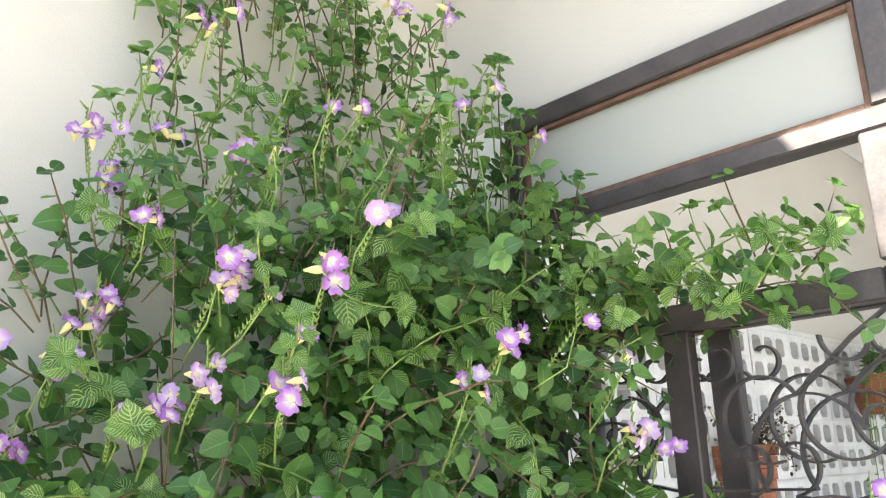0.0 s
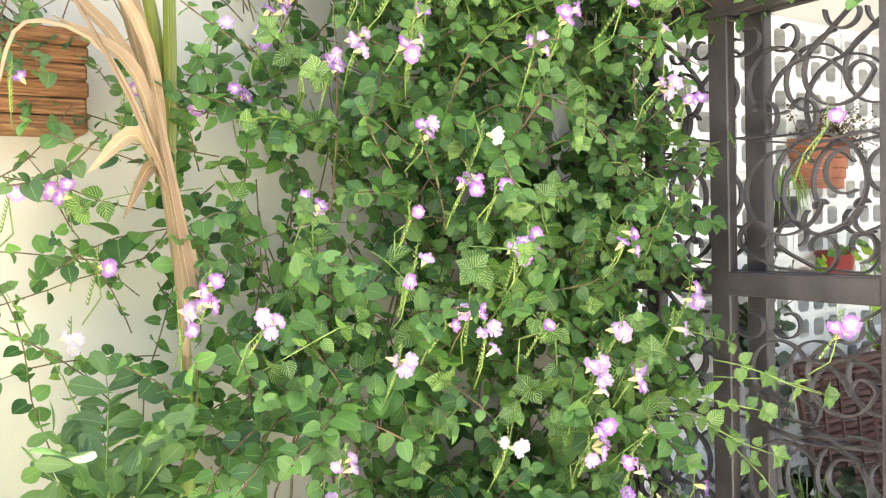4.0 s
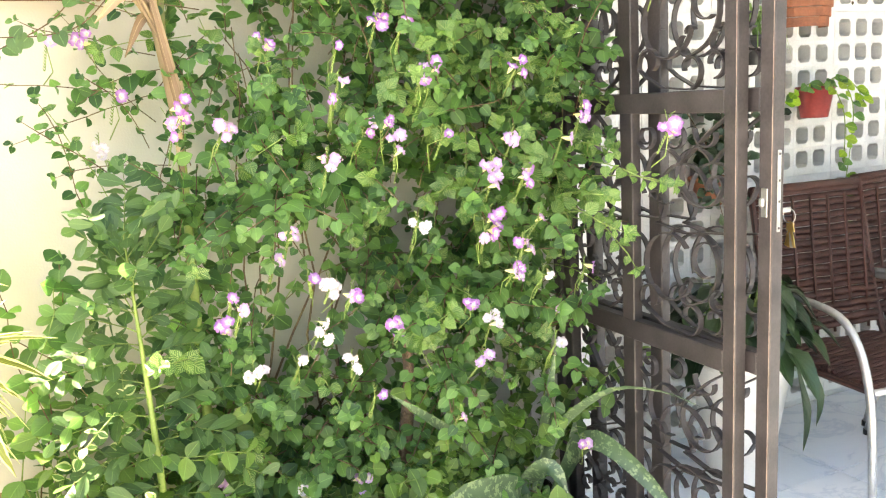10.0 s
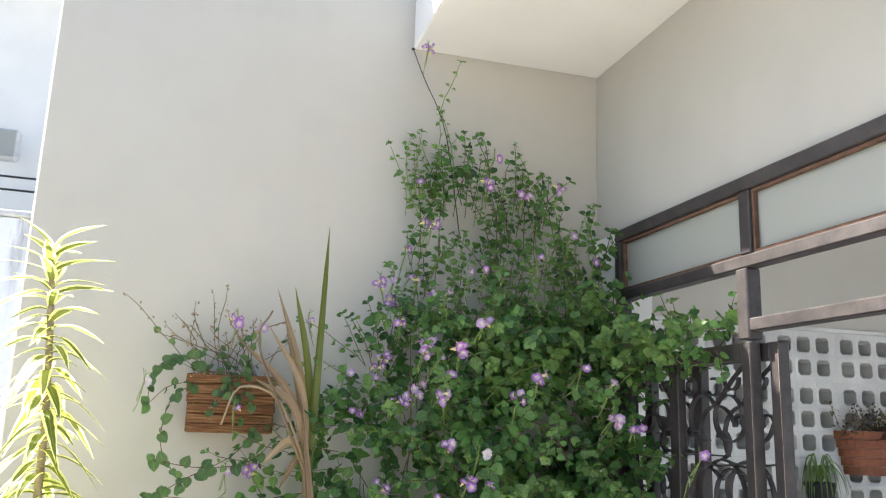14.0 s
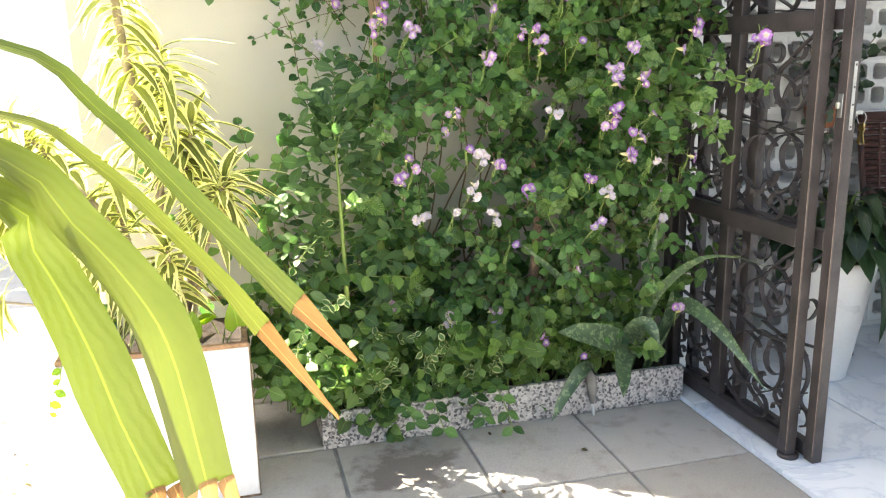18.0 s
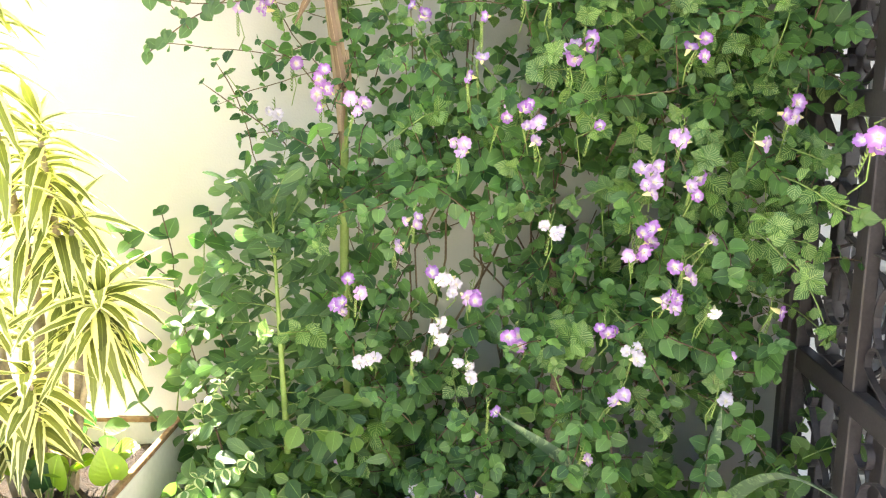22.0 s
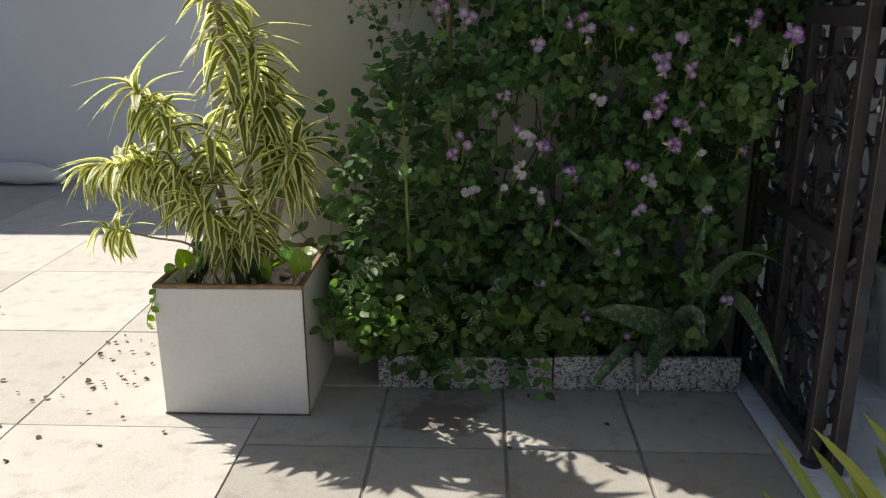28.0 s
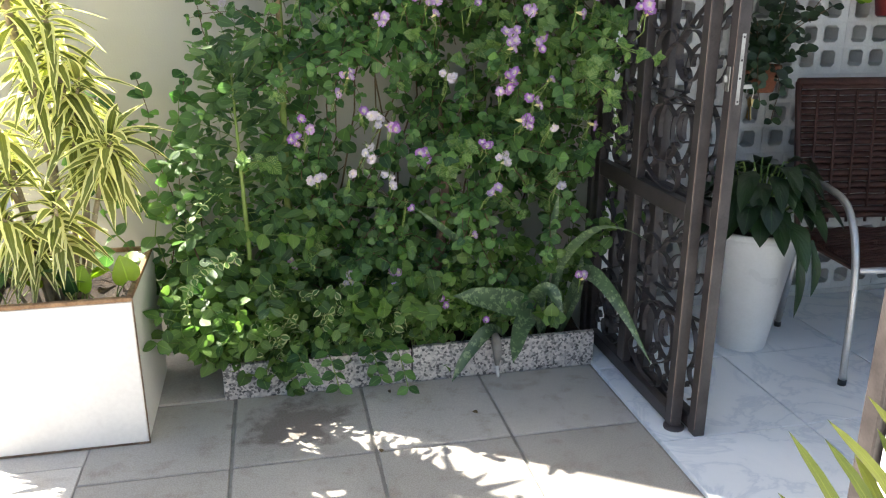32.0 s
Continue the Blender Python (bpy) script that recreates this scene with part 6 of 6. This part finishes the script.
# ---- potted palms close to the walk ----
def strap_palm():
    """Its long broad leaves arch into view; their ends are torn, two with brown tips."""
    random.seed(61)
    pot("tall_pot", "brown clay pot with a young palm standing on the yard slabs", (-2.35, -2.5, 0), 0.13, 0.19, 0.36, MAT["clay"])
    o = Vector((-2.35, -2.5, 0.34))
    p = thing("young_palm", "young palm with broad yellow-green leaves and torn brown tips", "palm", o)
    part("stem", Shape(smooth=True).tube(curve(((0, 0, 0), (0.01, 0.01, 0.35), (0.04, 0.02, 0.75)), 10), [0.03 - 0.001 * i for i in range(11)], 9), MAT["stalk"], p)
    at = Vector((-2.31, -2.48, 1.05))
    rows = (
        ((at, (-2.05, -2.50, 1.36), (-1.837, -2.5, 1.334), (-1.779, -2.5, 1.291), (-1.732, -2.5, 1.234), (-1.665, -2.5, 1.15)), 0.0118, ((-1.665, -2.5, 1.15), (-1.623, -2.5, 1.102))),
        ((at, (-2.05, -2.50, 1.33), (-1.843, -2.5, 1.292), (-1.788, -2.5, 1.26), (-1.723, -2.5, 1.184), (-1.69, -2.5, 1.135)), 0.0092, ((-1.69, -2.5, 1.135), (-1.638, -2.5, 1.058))),
        ((at, (-2.02, -2.50, 1.31), (-1.846, -2.5, 1.266), (-1.803, -2.5, 1.219), (-1.768, -2.5, 1.167), (-1.75, -2.5, 1.118), (-1.736, -2.5, 1.02)), 0.0205, None),
        ((at, (-2.05, -2.48, 1.29), (-1.85, -2.5, 1.241), (-1.828, -2.5, 1.203), (-1.805, -2.5, 1.14), (-1.79, -2.5, 1.081), (-1.772, -2.5, 1.02)), 0.0215, None),
        ((at, (-2.2, -2.56, 1.4), (-2.05, -2.6, 1.45), (-1.92, -2.62, 1.4), (-1.83, -2.62, 1.34)), 0.009, None),
        ((at, (-2.4, -2.4, 1.4), (-2.55, -2.3, 1.4), (-2.7, -2.2, 1.2)), 0.03, None),
        ((at, (-2.4, -2.6, 1.4), (-2.6, -2.7, 1.35), (-2.75, -2.75, 1.1)), 0.03, None),
    )
    for ctrl, wide, tip in rows:
        pts = [q - o for q in curve(ctrl, 20)]
        widths = [wide * float(np.interp(i / 20, (0, 0.4, 0.75, 1), (0.3, 0.42, 0.7, 1.0) if tip else (0.3, 0.75, 1.0, 0.9))) for i in range(21)]
        leaf = part("leaf", ribbon_leaf(Shape(smooth=True), pts, widths, (0.1, -0.55, 0.8), 0.28), MAT["strap"], p)
        if not tip and wide > 0.015:
            # the torn end splits into a few points
            for k in range(3):
                a = pts[-1] + Vector((wide * 0.6 * (k - 1), 0, 0.004))
                b = a + Vector((0.012 * (k - 1) + 0.006, 0.0, -scatter(0.03, 0.09)))
                part("torn_point", ribbon_leaf(Shape(smooth=True), [a.lerp(b, i / 4) for i in range(5)], [wide * 0.34 * (1 - 0.9 * i / 4) for i in range(5)], (0.1, -0.55, 0.8), 0.3), MAT["strap_tip"], leaf)
        if tip:
            a, b = (Vector(q) - o for q in tip)
            part("brown_tip", ribbon_leaf(Shape(smooth=True), [a.lerp(b, i / 5) for i in range(6)], [wide * 0.9 * (1 - 0.85 * i / 5) for i in range(6)], (0.1, -0.55, 0.8), 0.4), MAT["strap_tip"], leaf, "dry orange-brown torn tip")


strap_palm()


def feather_palm():
    """A low palm whose leaflets point up into the view."""
    random.seed(71)
    pot("tall_pot", "grey clay pot with a feather palm beside the porch wall", (-0.34, -2.88, 0), 0.11, 0.16, 0.3, MAT["clay"])
    o = Vector((-0.34, -2.88, 0.28))
    p = thing("feather_palm", "low feather palm with narrow bright yellow-green leaflets", "palm", o)
    ribs = (((-0.34, -2.88, 0.28), (-0.47, -2.78, 0.54), (-0.64, -2.56, 0.73), (-0.58, -2.53, 0.80), (-0.44, -2.50, 0.82)), ((-0.34, -2.88, 0.28), (-0.26, -3.0, 0.6), (-0.2, -3.15, 0.75)), ((-0.34, -2.88, 0.28), (-0.24, -2.75, 0.5), (-0.16, -2.55, 0.62)))
    for n, ctrl in enumerate(ribs):
        pts = curve(ctrl, 24)
        rib = part("rib", Shape(smooth=True).tube([q - o for q in pts], [0.007 - 0.0002 * i for i in range(25)], 6), MAT["stalk"], p)
        for i in range(9, 25, 2):
            for sg in (1, -1):
                base = pts[i]
                if n:
                    tip = base + Vector((-0.06 * sg, 0.05 * sg, 0.12)) + fuzz(0.02)
                elif sg > 0:
                    tip = base + Vector((-0.115, 0.03, 0.17)) * scatter(0.85, 1.1) + fuzz(0.012)
                else:
                    tip = base + Vector((-0.055, 0.05, 0.125)) * scatter(0.8, 1.1) + fuzz(0.012)
                mid = base.lerp(tip, 0.5) + Vector((0, 0, 0.012))
                part("leaflet", ribbon_leaf(Shape(smooth=True), [q - o for q in curve((base, mid, tip), 6)], swell(6, 0.0085, 0.9, 0.0, 0.3), (-0.3, -0.6, 0.7), 0.35), MAT["strap"], rib)


feather_palm()


# ---- the yard and what lies beyond its wall ----
def yard():
    random.seed(81)
    wall("coping", Shape().box(-14, 3.62, 3.37, 3.63, 3.192, 3.24, 0.01), MAT["cement"], "grey mould-stained coping of the yard wall", "coping")
    h = thing("neighbour_house", "white house wall beyond the yard wall", "house", (-6, 6.2, 0))
    part("wall", Shape().box(-8, 3.2, 0, 0.3, 0, 6.6, 0.01), MAT["white"], h)
    part("roof_slab", Shape().box(-8.2, 3.4, -0.5, 0.8, 6.6, 6.8, 0.01), MAT["white"], h)
    f = thing("flood_light", "grey flood light on the neighbouring wall", "lamp", (-3.75, 6.19, 4.5))
    body = part("housing", Shape().box(-0.12, 0.12, -0.3, -0.12, -0.16, 0.16, 0.03), MAT["cement"], f)
    part("arm", Shape(smooth=True).tube(((0, 0, 0.05), (0, -0.12, 0.0)), 0.03, 8), MAT["cement"], f)
    part("lens", Shape().box(-0.1, 0.1, -0.312, -0.301, -0.14, 0.14, 0.004), MAT["glass"], f, "glass front")
    for z in (4.18, 4.04):
        c = thing("cable", "thin black overhead cable", "cable", (-3.5, 6.0, z), group="overhead cables")
        part("wire", Shape(smooth=True).tube([(x, 0, -0.01 * (x + 2) ** 2 / 4) for x in np.linspace(-6, 1.5, 12)], 0.012, 5), MAT["cable"], c)
    b = thing("cement_bag", "half-empty white sack lying at the yard wall", "sack", (-5.0, 3.2, 0))
    s = Shape(smooth=True)
    for i in range(9):
        t = i / 8
        r = 0.13 * math.sin(math.pi * (0.08 + 0.84 * t)) ** 0.6
        for j in range(12):
            a = 2 * math.pi * j / 12
            s.v.append((-0.45 + 0.9 * t, 0.8 * r * math.cos(a) + 0.02 * noise.noise((3 * t, j, 0)), max(0.0, r * 0.8 + r * math.sin(a) * (0.7 + 0.25 * noise.noise((4 * t, j * 0.7, 2))))))
    s.f = [[i * 12 + j, i * 12 + (j + 1) % 12, i * 12 + 12 + (j + 1) % 12, i * 12 + 12 + j] for i in range(8) for j in range(12)]
    part("sack", s, MAT["ceramic"], b)
    lit = Shape(smooth=True)
    for x, y, n, spread in ((-2.62, -0.1, 16, 0.12), (-2.55, -0.45, 18, 0.09), (-2.8, -0.62, 5, 0.1), (-3.5, 0.14, 3, 0.06), (-2.4, -0.95, 4, 0.2), (-2.7, -1.1, 3, 0.2), (-0.9, -0.62, 5, 0.25)):
        for _ in range(n):
            put_leaf(lit, random.choice(OVAL), (x + random.gauss(0, spread), y + random.gauss(0, spread), 0.006), (random.gauss(0, 1), random.gauss(0, 1), 0), (random.gauss(0, 0.2), random.gauss(0, 0.2), 1), scatter(0.013, 0.028))
    tagged(part("fallen_leaves", lit, MAT["litter"]), "dry fallen leaves scattered on the pale slabs", "leaves", kind="stuff")


yard()
nub = thing("wall_plug", "dark open pipe end in the cream wall", "pipe", (-0.934, -0.001, 2.146))
part("collar", Shape(smooth=True).lathe(((0.004, 0.0), (0.009, 0.0), (0.009, 0.004), (0.004, 0.004)), 12), MAT["black"], nub).matrix_basis = pose(0, 0, 0, 90)

cord = thing("guide_cord", "thin grey cord from the ceiling slab down into the vine", "cord", (-0.844, -0.012, 3.335))
part("strand", Shape(smooth=True).tube(curve(((0, 0, 0), (0.05, -0.02, -0.14), (0.14, -0.04, -0.36), (0.2, -0.08, -0.8)), 10), 0.0022, 5), MAT["cable"], cord)
part("knot", Shape(smooth=True).lathe(((0.0, -0.008), (0.007, -0.005), (0.008, 0.0), (0.005, 0.0)), 10), MAT["cable"], cord)

# ---- paving, last ----
def tiles(name, owner_label, category, xs, ys, top, joint, material, thick=0.03, skip=None):
    owner = thing(name, owner_label, category, (0, 0, 0), kind="structure")
    meshes = {}
    random.seed(3)
    for x0, x1 in zip(xs, xs[1:]):
        for y0, y1 in zip(ys, ys[1:]):
            if skip and skip((x0 + x1) / 2, (y0 + y1) / 2):
                continue
            w, d = round(x1 - x0, 4), round(y1 - y0, 4)
            if (w, d) not in meshes:
                s = Shape().box(-w / 2 + joint, w / 2 - joint, -d / 2 + joint, d / 2 - joint, -thick, 0, min(0.003, joint * 0.6))
                meshes[w, d] = finish("tile", s.v, s.f, material)
            ob = part("tile", meshes[w, d], None, owner)
            ob.location = ((x0 + x1) / 2, (y0 + y1) / 2, top + scatter(-0.0015, 0.0015))
    return owner


tiles("pavement", "worn grey cement paving tiles in front of the flower bed", "pavement", [-0.087 - 0.447 * k for k in range(4, -1, -1)], [-0.035 - 0.447 * k for k in range(11, -1, -1)], 0.0, 0.0055, MAT["tile"])
tiles("yard_paving", "pale sunlit cement slabs of the yard", "pavement", [-1.873 - 0.86 * k for k in range(6, -1, -1)], [0.04 + 0.86 * k for k in range(-7, 5)], -0.002, 0.0025, MAT["slab"])
tiles("floor", "polished white marble floor tiles with grey veins", "floor", [-0.085, 0.44, 0.965, 1.49, 2.015, 2.54, 3.065, 3.4], [-0.03 - 0.525 * k for k in range(11, -1, -1)], 0.012, 0.0025, MAT["marble"], 0.02)
